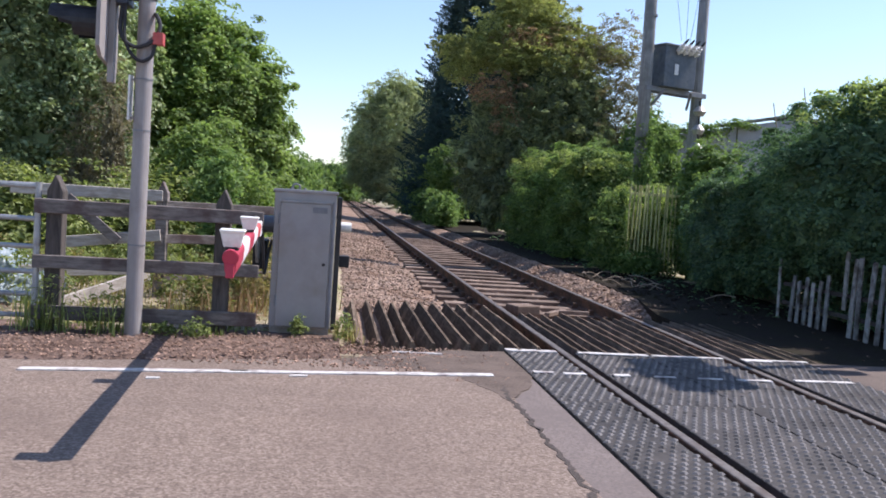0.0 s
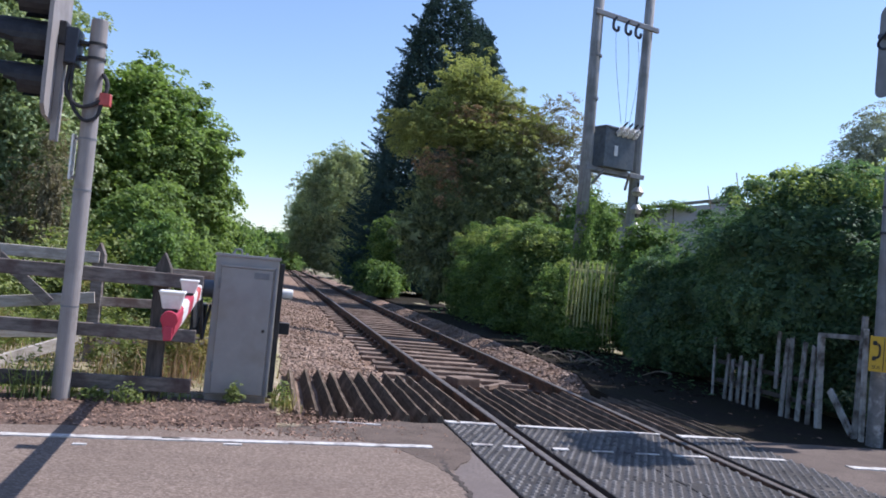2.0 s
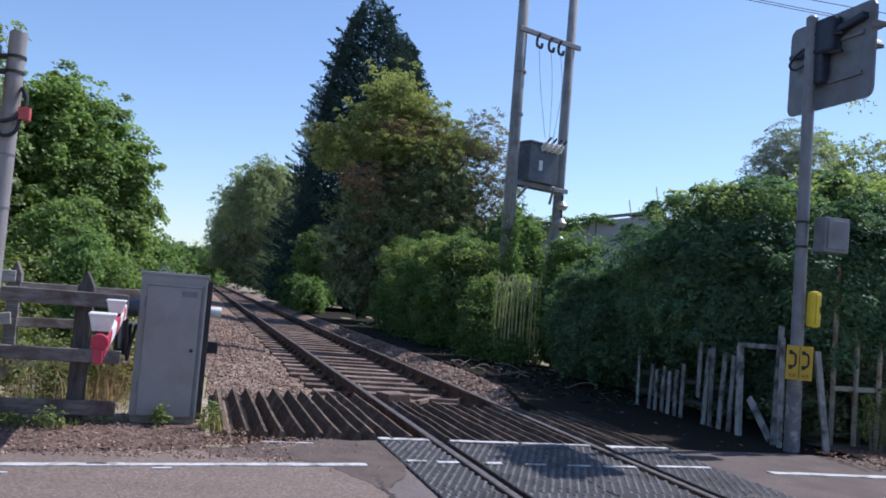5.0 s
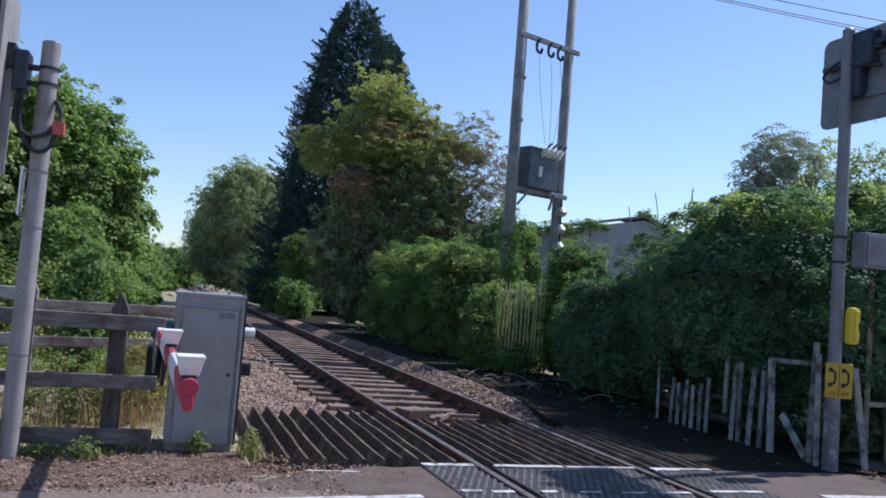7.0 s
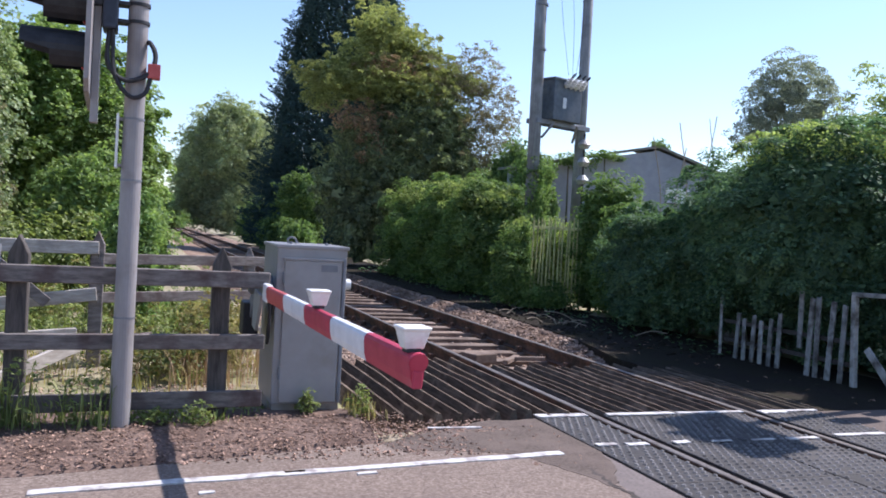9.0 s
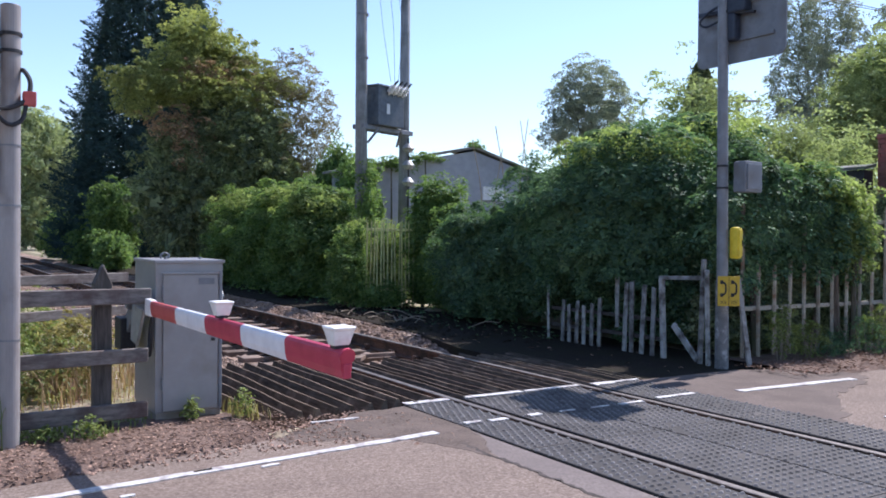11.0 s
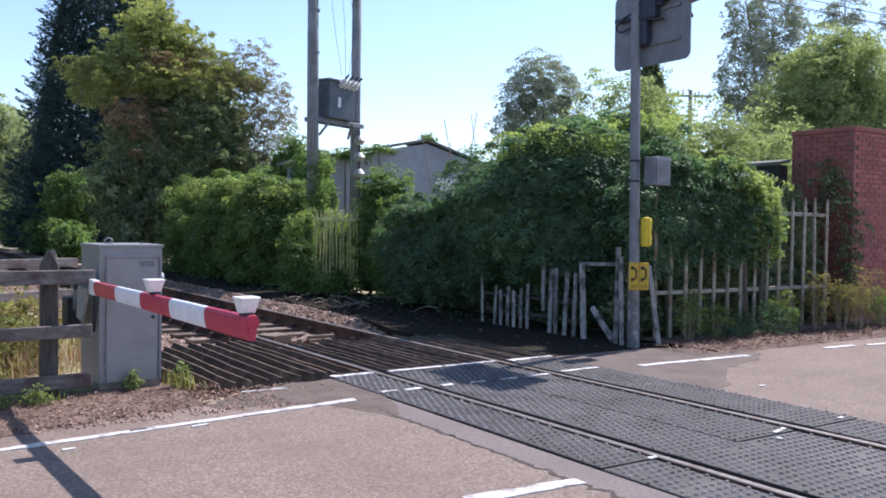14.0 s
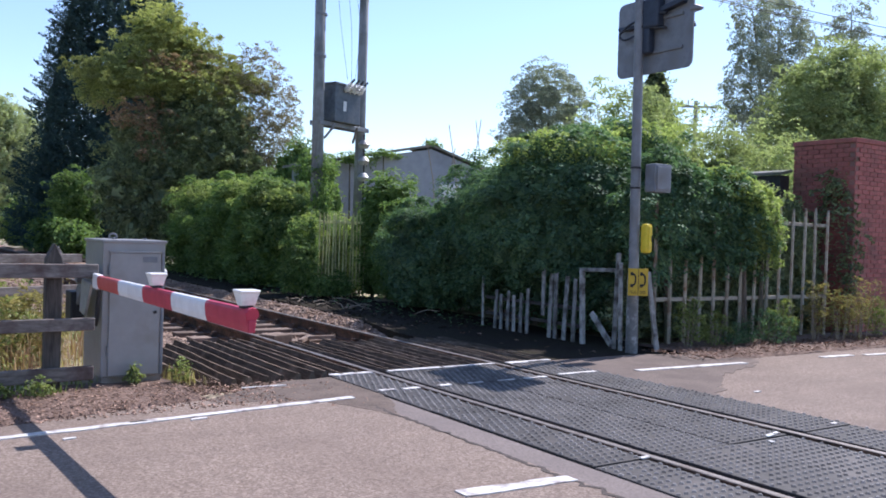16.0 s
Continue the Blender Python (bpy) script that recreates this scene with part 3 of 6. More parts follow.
tagged(part("road_patch", slab(worn + [corner[-1]], -0.03, 0.002), "tarmac_crumb"), "dark broken tarmac between the verge and the panels", "road patch", kind="structure")
rc = random.Random(44)
edge = [(2.2, 0.05), (3.7, 0.05), (4.4, -0.25), (4.75, -0.66), (4.6, -0.95), (4.0, -1.25), (3.3, -1.45), (2.75, -1.9), (2.2, -2.3)]
rim = []
for (ax, ay), (bx_, by_) in zip(edge[3:], edge[4:]):
    rim += [(ax + (bx_ - ax) * k / 6 + rc.uniform(-0.05, 0.05), ay + (by_ - ay) * k / 6 + rc.uniform(-0.05, 0.05)) for k in range(6)]
far_patch = part("road_patch", slab(edge[:3] + rim + [edge[-1]], -0.05, 0.002), "tarmac_far")
tagged(far_patch, "darker worn tarmac beside the far rubber panels", "road patch", kind="structure")
pts = [(-0.83 + 0.05 * noise.noise(Vector((0, k * 0.35, 3))) + rc.uniform(-0.012, 0.012), -1.35 - 0.035 * k) for k in range(192)]
crack = slab([(x - 0.005 - rc.uniform(0, 0.02), y) for x, y in pts] + [(x + 0.005 + rc.uniform(0, 0.02), y) for x, y in pts[::-1]], -0.02, 0.0025)
tagged(part("road_joint", crack, "tarmac_patch"), "dark crumbled joint between two layers of tarmac", "road joint", kind="structure")
tagged(patch, "dark crumbling tarmac at the corner of the crossing", "road patch", kind="structure")
def verge_edge(x):
    return -1.1 + 0.245 * max(0.0, min(2.9, x + 4.0)) + 0.06 * noise.noise(Vector((x * 2.3, 5, 0))) + 0.03 * noise.noise(Vector((x * 7, 2, 0)))


verge = bmesh.new()
vx = [-9 + 0.12 * i for i in range(60)]
vy = [-1.25 + 0.08 * i for i in range(22)]
grid = [[verge.verts.new((x, y + 0.05 * noise.noise(Vector((x * 2, 5, 0))), -0.045 + 0.055 * min(1, max(0, (y - verge_edge(x) + 0.05) / 0.16)) + 0.016 * noise.noise(Vector((x * 4, y * 4, 2))))) for x in vx] for y in vy]
for r0, r1 in zip(grid, grid[1:]):
    for i in range(len(vx) - 1):
        verge.faces.new((r0[i], r0[i + 1], r1[i + 1], r1[i]))
tagged(part("verge", verge, "litter", smooth=True), "verge of brown leaf litter and grit by the road", "verge", kind="structure")
verge2 = bmesh.new()
grid = [[verge2.verts.new((x, y, 0.012 + 0.02 * noise.noise(Vector((x * 3, y * 3, 7))) - (0.06 if y < -0.7 + 0.05 * noise.noise(Vector((x * 2, 1, 0))) - 0.02 * (x - 5) else 0))) for x in [2.75 + 0.15 * i for i in range(60)]] for y in [-1.0 + 0.1 * j for j in range(18)]]
for r0, r1 in zip(grid, grid[1:]):
    for i in range(len(r0) - 1):
        if r0[i].co.x > 4.15:
            verge2.faces.new((r0[i], r0[i + 1], r1[i + 1], r1[i]))
tagged(part("verge", verge2, "litter", smooth=True), "verge of brown leaf litter below the palisade fence", "verge", kind="structure")
# dark sheet laid over the ground where the bushes' shade falls
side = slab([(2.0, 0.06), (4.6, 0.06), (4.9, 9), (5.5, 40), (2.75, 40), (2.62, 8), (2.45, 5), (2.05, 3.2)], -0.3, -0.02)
tagged(part("trackside", side, "shade_soil"), "trackside soil with shade put into its near-black colour", "soil", kind="structure")

# ballast bed
bed = bmesh.new()
bx = [-3.6, -3.0, -2.4, -1.9, -1.5, -1.1, -0.75, -0.5, -0.2, 0.1, 0.4, 0.75, 1.1, 1.4, 1.7, 2.0, 2.3, 2.6, 2.9, 3.2]
by = [0.08 + 0.35 * k for k in range(90)] + [31.5 + 6 * 1.2 ** k for k in range(0, 20)]


def bed_height(x, y):
    h = -0.225
    if x < -0.6:
        h = -0.185 + 0.10 * min(1, (-0.6 - x) / 0.9) if x > -2.4 else -0.085 - 0.12 * (-2.4 - x)
    if x > 2.05:
        h = -0.185 + 0.13 * min(1, (x - 2.05) / 0.35) - (0.16 * max(0, x - 2.5))
    return h + 0.02 * noise.noise(Vector((x * 3, y * 3, 4)))


grid = [[bed.verts.new((x, y, bed_height(x, y))) for x in bx] for y in by]
for r0, r1 in zip(grid, grid[1:]):
    for i in range(len(bx) - 1):
        bed.faces.new((r0[i], r0[i + 1], r1[i + 1], r1[i]))
grid = [[bed.verts.new((x, y, bed_height(x, y))) for x in bx] for y in (-9.1, -12, -20, -45)]
for r0, r1 in zip(grid, grid[1:]):
    for i in range(len(bx) - 1):
        bed.faces.new((r0[i], r1[i], r1[i + 1], r0[i + 1]))
ballast_bed = part("track_bed", bed, "ballast", smooth=True)
tagged(ballast_bed, "bed of brown grey stone ballast under the track", "ballast", kind="structure")

# painted lines, a little proud of the surface
def paint(outline, z, label):
    tagged(part("trim_line", slab(outline, z - 0.004, z + 0.004), "line_paint"), label, "road marking", kind="structure")


def wavy(x0, x1, y0, y1, half, seed, n=10):
    r = random.Random(seed)
    top, bot = [], []
    for i in range(n + 1):
        x, y = x0 + (x1 - x0) * i / n, y0 + (y1 - y0) * i / n
        top.append((x, y + half * r.uniform(0.75, 1.15)))
        bot.append((x, y - half * r.uniform(0.75, 1.15)))
    return bot + top[::-1]


paint(wavy(-3.95, -0.82, -1.37, -1.0, 0.042, 1, 24), 0.004, "white edge line worn along the road")
paint(wavy(-1.50, -1.10, -0.25, -0.26, 0.022, 7, 6), 0.006, "remnant of a white line at the foot of the slats")
paint(wavy(2.62, 4.3, -0.90, -0.98, 0.05, 2, 12), 0.006, "white edge line beyond the crossing")
paint(wavy(5.75, 6.35, -1.03, -1.06, 0.05, 3, 5), 0.003, "worn white dash of the edge line")
paint(wavy(6.55, 9.5, -1.12, -1.45, 0.05, 4, 12), 0.003, "white edge line by the brick building")
paint(wavy(-1.55, -0.81, -3.62, -3.68, 0.055, 5, 6), 0.004, "white centre dash of the road")
paint(wavy(-8.5, -5.0, -3.2, -3.4, 0.055, 6, 8), 0.004, "white centre dash of the road")
for k, (a, b, y, half) in enumerate([(-0.52, -0.075, 0.035, 0.045), (0.11, 0.74, 0.04, 0.04), (0.78, 1.43, 0.045, 0.032), (1.60, 1.86, 0.02, 0.055), (1.86, 2.22, 0.05, 0.03),
                                     (-0.49, -0.33, -0.86, 0.03), (-0.26, -0.09, -0.88, 0.035), (0.13, 0.26, -0.86, 0.035), (0.45, 0.62, -0.86, 0.014), (0.80, 1.0, -0.86, 0.012),
                                     (1.12, 1.40, -0.86, 0.028), (1.62, 2.12, -0.80, 0.035)]):
    paint(wavy(a, b, y, y + 0.01, half, 20 + k, 4), 0.012, "worn white dash across the rubber crossing panels")
for k, (x, y, s) in enumerate([(1.22, -3.53, 0.05), (1.33, -3.50, 0.03), (1.05, -3.66, 0.02), (-0.09, -3.56, 0.04), (2.05, -3.50, 0.04), (2.75, -2.3, 0.04), (-2.6, -1.2, 0.06), (-2.2, -1.28, 0.06), (-3.1, -1.5, 0.04)]):
    z = 0.012 if -0.5 < x < 2.2 else 0.004
    paint(wavy(x - s, x + s, y, y + s * 0.3, 0.018, 60 + k, 3), z, "scrap of worn white paint on the crossing")

# ---- crossing deck of rubber panels ----
deck = tagged(new("crossing_deck"), "black studded rubber panels between and beside the rails", "crossing deck", kind="structure")
PANEL_L = 1.82


def stud_mesh(width, seed):
    rng = np.random.default_rng(seed)
    nx, ny = max(3, round(width / 0.066)), 25
    px, py = np.meshgrid((np.arange(nx) + 0.5) / nx * width, (np.arange(ny) + 0.5) / ny * (PANEL_L - 0.03))
    px = px + np.where(np.arange(ny)[:, None] % 2, width / nx * 0.25, -width / nx * 0.25)
    P = np.stack([px.ravel(), py.ravel(), np.full(px.size, 0.0)], 1)
    P = P[rng.random(len(P)) > 0.04]
    tmpl = np.array([(-0.027, -0.004, 0), (0, -0.020, 0), (0.027, 0.004, 0), (0, 0.020, 0), (-0.013, -0.002, 0.011), (0, -0.009, 0.011), (0.013, 0.002, 0.011), (0, 0.009, 0.011)])
    fc = np.array([(0, 1, 5, 4), (1, 2, 6, 5), (2, 3, 7, 6), (3, 0, 4, 7), (4, 5, 6, 7)])
    v = (P[:, None] + tmpl[None] * np.array((1, 1, 1))).reshape(-1, 3)
    f = (np.arange(len(P))[:, None, None] * 8 + fc[None]).reshape(-1, 4)
    me = bpy.data.meshes.new("studs")
    me.from_pydata(v.tolist(), [], f.tolist())
    me.materials.append(M["rubber_stud"])
    return me


for width, x0 in ((0.44, -0.52), (0.645, 0.095), (0.645, 0.745), (0.60, 1.60)):
    b = box((0, 0.006, -0.14), (width, PANEL_L - 0.006, 0.0), 0.008)
    pm = bpy.data.meshes.new("panel")
    b.to_mesh(pm)
    b.free()
    pm.materials.append(M["rubber"])
    sm = stud_mesh(width, int(x0 * 100) + 90)
    for k in range(5):
        p = new("rubber_panel", pm)
        p.parent, p.location = deck, (x0, 0.09 - (k + 1) * PANEL_L, 0.004 + 0.003 * ((k * 7 + int(x0 * 10)) % 3 - 1))
        s = tagged(new("raised_studs", sm), "rows of worn raised studs", kind="stuff")
        s.parent = p

# ---- track ----
RAILS = (0.0, 1.505)
track = tagged(new("railway_track"), "single railway line with rusty rails on timber sleepers", "railway track", kind="structure")
HEAD = [(-0.035, 0.0), (-0.035, -0.03), (-0.009, -0.045), (-0.009, -0.135), (-0.07, -0.15), (-0.07, -0.16), (0.07, -0.16), (0.07, -0.15), (0.009, -0.135), (0.009, -0.045), (0.035, -0.03), (0.035, 0.0)]
for x in RAILS:
    r = part("rail", prism([(x + u, z - 0.002) for u, z in HEAD], -30, 420), "rust", track, "rusty steel rail")
    part("running_surface", prism([(x - 0.030, -0.002), (x - 0.030, 0.003), (x - 0.022, 0.006), (x + 0.022, 0.006), (x + 0.030, 0.003), (x + 0.030, -0.002)], -30, 420), "rail_top", r, "bright worn top of the rail")
b = box((-1.25, -0.125, -0.13), (1.25, 0.125, 0.0), 0.012)
sleeper_me = bpy.data.meshes.new("sleeper")
b.to_mesh(sleeper_me)
b.free()
sleeper_me.materials.append(M["sleeper"])
b = box((-0.16, -0.07, 0.0), (0.16, 0.07, 0.018), 0.004)
box((-0.115, -0.05, 0.0), (-0.055, 0.05, 0.075), 0.012, bm=b)
box((0.055, -0.05, 0.0), (0.115, 0.05, 0.075), 0.012, bm=b)
tube((-0.13, -0.04, 0.0), (-0.13, -0.04, 0.04), 0.014, n=6, bm=b)
tube((0.13, 0.04, 0.0), (0.13, 0.04, 0.04), 0.014, n=6, bm=b)
chair_me = bpy.data.meshes.new("rail_chair")
b.to_mesh(chair_me)
b.free()
chair_me.materials.append(M["rust"])
rnd = random.Random(5)
y = 0.55
while y < 46:
    s = new("sleeper", sleeper_me)
    s.parent = track
    s.location = (0.7525 + rnd.uniform(-0.06, 0.06), y + rnd.uniform(-0.03, 0.03), -0.165 + rnd.uniform(-0.006, 0.003))
    s.rotation_euler = (0, rnd.uniform(-0.004, 0.004), rnd.uniform(-0.012, 0.012))
    for x in RAILS:
        c = new("rail_chair", chair_me)
        c.parent, c.location = track, (x, s.location.y, -0.165)
    y += 0.68
b = bmesh.new()
while y < 160:
    box((-0.5, y - 0.125, -0.29), (2.0, y + 0.125, -0.165), bm=b)
    y += 0.68
y = -9.5
while y > -40:
    box((-0.5, y - 0.125, -0.29), (2.0, y + 0.125, -0.165), bm=b)
    y -= 0.68
part("far_sleepers", b, "sleeper", track)["kind"] = "stuff"
# stub of timber and a baulk lying between the rails
tagged(part("timber_baulk", box((0.28, 3.55, -0.16), (0.62, 3.85, -0.04), 0.015, 20), "sleeper"), "short rotting timber baulk lying between the rails", "timber")
for k, (a, c) in enumerate((((0.72, 3.5, -0.13), (1.05, 3.9, -0.12)), ((0.9, 3.75, -0.12), (1.3, 3.6, -0.1)))):
    tagged(part("timber_scrap", bar(a, c, 0.07, 0.05), "sleeper"), "weathered scrap of timber lying on the sleepers", "timber")

# anti-trespass slats
guard = thing("trespass_guard", "rows of sharp-edged timber slats laid beside and between the rails", "trespass guard")
rnd = random.Random(9)
slat_spots = [(-1.76 + 0.152 * i, 0.05 + 0.03 * (i % 3), 2.75) for i in range(11)] + [(0.15 + 0.138 * i, 0.07, 2.55) for i in range(10)] + [(1.66 + 0.15 * i, 0.07, 2.4) for i in range(6)]
for x, y0, L in slat_spots:
    h = rnd.uniform(0.125, 0.15) if x < 0 else rnd.uniform(0.09, 0.11)
    z0 = -0.10
    L += rnd.uniform(-0.12, 0.12)
    b = bmesh.new()
    n = 6
    ring = []
    lean = rnd.uniform(-0.012, 0.02)
    for i in range(n + 1):
        yy = y0 + rnd.uniform(-0.01, 0.01) + L * i / n
        dz = rnd.uniform(-0.008, 0.006)
        ring.append([b.verts.new(c) for c in ((x - 0.055, yy, z0), (x - 0.012 + lean, yy, z0 + h + dz), (x + 0.014 + lean, yy, z0 + h + dz - 0.004), (x + 0.06, yy, z0))])
    for r0, r1 in zip(ring, ring[1:]):
        for k in range(4):
            b.faces.new((r0[k], r1[k], r1[(k + 1) % 4], r0[(k + 1) % 4]))
    b.faces.new(ring[0])
    b.faces.new(ring[-1][::-1])
    part("slat", b, "slat_wood", guard)
for x0, x1 in ((-1.83, -0.10), (0.10, 1.42), (1.60, 2.5)):
    for yy in (0.45, 1.4, 2.4):
        part("bearer", box((x0, yy - 0.06, -0.17), (x1, yy + 0.06, -0.098), 0.006), "slat_wood", guard)

# ballast stones
rng = np.random.default_rng(11)


def scatter(n, x0, x1, y0, y1, zf, near=1.0):
    x = rng.uniform(x0, x1, n)
    y = y0 + (y1 - y0) * rng.random(n) ** near
    return [(a, c, zf(a, c)) for a, c in zip(x, y)]


spots = scatter(9000, -3.2, -0.55, 2.6, 26, lambda a, c: bed_height(a, c) + 0.01, 1.7)
spots += scatter(2500, -0.5, 2.0, 2.7, 20, lambda a, c: -0.215, 1.5)
spots += scatter(3600, 2.02, 2.62, 3.4, 26, lambda a, c: bed_height(a, c) + 0.012, 1.5)
spots += scatter(500, -1.9, -0.1, 0.1, 2.9, lambda a, c: -0.11, 1.0)
tagged(stones("ballast_stones", spots, 0.062, "stone", 3), "loose angular brown grey ballast stones along the track", "ballast", kind="stuff")
spots = scatter(420, -2.0, -0.9, -0.38, 0.05, lambda a, c: -0.008 if c > -0.25 else 0.0) + scatter(800, -4.0, -1.3, -0.95, -0.25, lambda a, c: 0.004) + scatter(50, -1.2, -0.6, -1.3, -0.2, lambda a, c: 0.0)
tagged(stones("grit", spots, 0.028, "litter_chip", 4), "loose grit and small stones along the road edge", "gravel", kind="stuff")
# rubble takes the shade-darkened soil colour too
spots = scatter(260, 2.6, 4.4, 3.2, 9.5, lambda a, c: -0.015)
tagged(stones("trackside_rubble", spots, 0.09, "shade_soil", 6), "rubble and stones in the same shade-darkened colour beside the track", "rubble", kind="stuff")

# low ivy and debris at the foot of the hedge
n = 700
gx = 3.05 + 1.1 * np.sqrt(rng.random(n))
at = np.c_[gx, rng.uniform(3.4, 22, n), -0.02 + rng.uniform(0, 0.16, n) * (gx - 2.9)]
v, f = leaf_quads(rng, at, np.tile((0.0, 0.0, 1.0), (n, 1)), 0.08, 0.7, 0.6)
tagged(array_mesh("ground_ivy", v, f, "leaf_ivy"), "low ivy creeping out from the hedge", "ivy", kind="stuff")
n = 110
at = np.c_[rng.uniform(2.5, 3.9, n), rng.uniform(0.3, 11, n), -0.005 + rng.uniform(0, 0.02, n)]
v, f = leaf_quads(rng, at, np.tile((0.0, 0.0, 1.0), (n, 1)), 0.06, 0.5, 0.75)
tagged(array_mesh("leaf_litter", v, f, "litter_chip"), "dead leaves on the dark soil beside the track", "leaf litter", kind="stuff")
rk = random.Random(12)
for k in range(14):
    a = Vector((rk.uniform(2.7, 3.7), rk.uniform(5.0, 9.3), 0.0))
    d = Vector((rk.uniform(-0.5, 0.5), rk.uniform(-0.4, 0.4), rk.uniform(0.0, 0.12)))
    tagged(part("fallen_twig", hose([a, a + d * 0.5 + Vector((0, 0, 0.05)), a + d], 0.008, 5), "twig"), "dry fallen twig on the trackside soil", "twig", group="twigs by the hedge")

# leaf litter
n = 5200
at = np.c_[rng.uniform(-6.5, -1.6, n), -1.05 + 1.25 * rng.random(n), np.zeros(n)]
at = at[[y > verge_edge(x) + 0.03 for x, y, z in at.tolist()]]
n = len(at)
at[:, 2] = 0.014 + rng.uniform(0, 0.018, n)
up = np.tile((0.0, 0.0, 1.0), (n, 1))
v, f = leaf_quads(rng, at, up, 0.034, 0.5, 0.75)
tagged(array_mesh("leaf_litter", v, f, "litter_chip"), "dry brown fallen leaves scattered on the verge", "leaf litter", kind="stuff")
n = 1800
at = np.c_[rng.uniform(3.8, 9.0, n), -0.75 + 0.9 * rng.random(n), 0.03 + rng.uniform(0, 0.02, n)]
v, f = leaf_quads(rng, at, np.tile((0.0, 0.0, 1.0), (n, 1)), 0.05, 0.5, 0.75)
tagged(array_mesh("leaf_litter", v, f, "litter_chip"), "dry brown fallen leaves below the palisade fence", "leaf litter", kind="stuff")


# ---- barrier machine, boom and cabinet ----
def cabinet():
    t = thing("barrier_cabinet", "grey steel barrier machine cabinet with one door", "cabinet", (-2.26, 0.7, 0))
    x0, x1, y0, y1, z1 = -2.53, -2.005, 0.37, 1.10, 1.235
    body = part("body", box((x0, y0, 0.06), (x1, y1, z1), 0.012), "cabinet", t)
    lid = box((x0 - 0.012, y0 - 0.014, z1 - 0.015), (x1 + 0.012, y1 + 0.012, z1 + 0.012), 0.008)
    part("lid", lid, "cabinet", t, "flat grey steel lid")
    for x, yy in ((-2.40, 0.6), (-2.12, 0.62), (-2.3, 0.95)):
        part("bolt", tube((x, yy, z1 + 0.01), (x, yy, z1 + 0.03), 0.014, n=6), "steel_grey", t)
    eye = hose([(-2.40, 0.75, z1 + 0.01), (-2.40, 0.75, z1 + 0.045), (-2.37, 0.75, z1 + 0.06), (-2.34, 0.75, z1 + 0.045), (-2.34, 0.75, z1 + 0.01)], 0.008)
    part("lifting_eye", eye, "steel_grey", t)
    part("plinth", box((x0 + 0.01, y0 + 0.015, -0.03), (x1 - 0.01, y1 - 0.01, 0.062), 0.006), "cabinet_dirt", t, "dirty base of the cabinet")
    door = part("door", box((x0 + 0.055, y0 - 0.022, 0.075), (x1 - 0.045, y0 - 0.002, 1.135), 0.006), "cabinet", t)
    part("drip_strip", box((x0 + 0.045, y0 - 0.034, 1.136), (x1 - 0.035, y0 - 0.002, 1.150), 0.003), "cabinet", door)
    part("corner_strip", box((x1 - 0.032, y0 - 0.012, 0.07), (x1 - 0.012, y0 - 0.001, 1.16), 0.003), "steel_grey", t)
    part("data_plate", box((x1 - 0.20, y0 - 0.026, 1.055), (x1 - 0.075, y0 - 0.0215, 1.105), 0.001), "steel_grey", door)
    lock = tube((x1 - 0.085, y0 - 0.022, 0.62), (x1 - 0.085, y0 - 0.042, 0.62), 0.014, n=12)
    part("lock", lock, "black", door)
    for z in (0.25, 0.95):
        part("hinge", tube((x0 + 0.050, y0 - 0.022, z), (x0 + 0.050, y0 - 0.022, z + 0.09), 0.009, n=8), "steel_grey", door)
    rear = part("rear_housing", box((-2.0, 0.72, 0.0), (-1.955, 1.08, 1.20), 0.008), "black", t, "black painted side housing")
    part("sensor_box", box((-1.955, 0.94, 0.555), (-1.86, 1.05, 0.66), 0.008), "black", t, "small black box on the side housing")
    part("shaft_cover", tube((-1.96, 0.86, 0.93), (-1.86, 0.86, 0.93), 0.045, n=16, bevel=0.006), "lamp_white", t, "white round shaft cover", smooth=False)
    return t


cabinet()


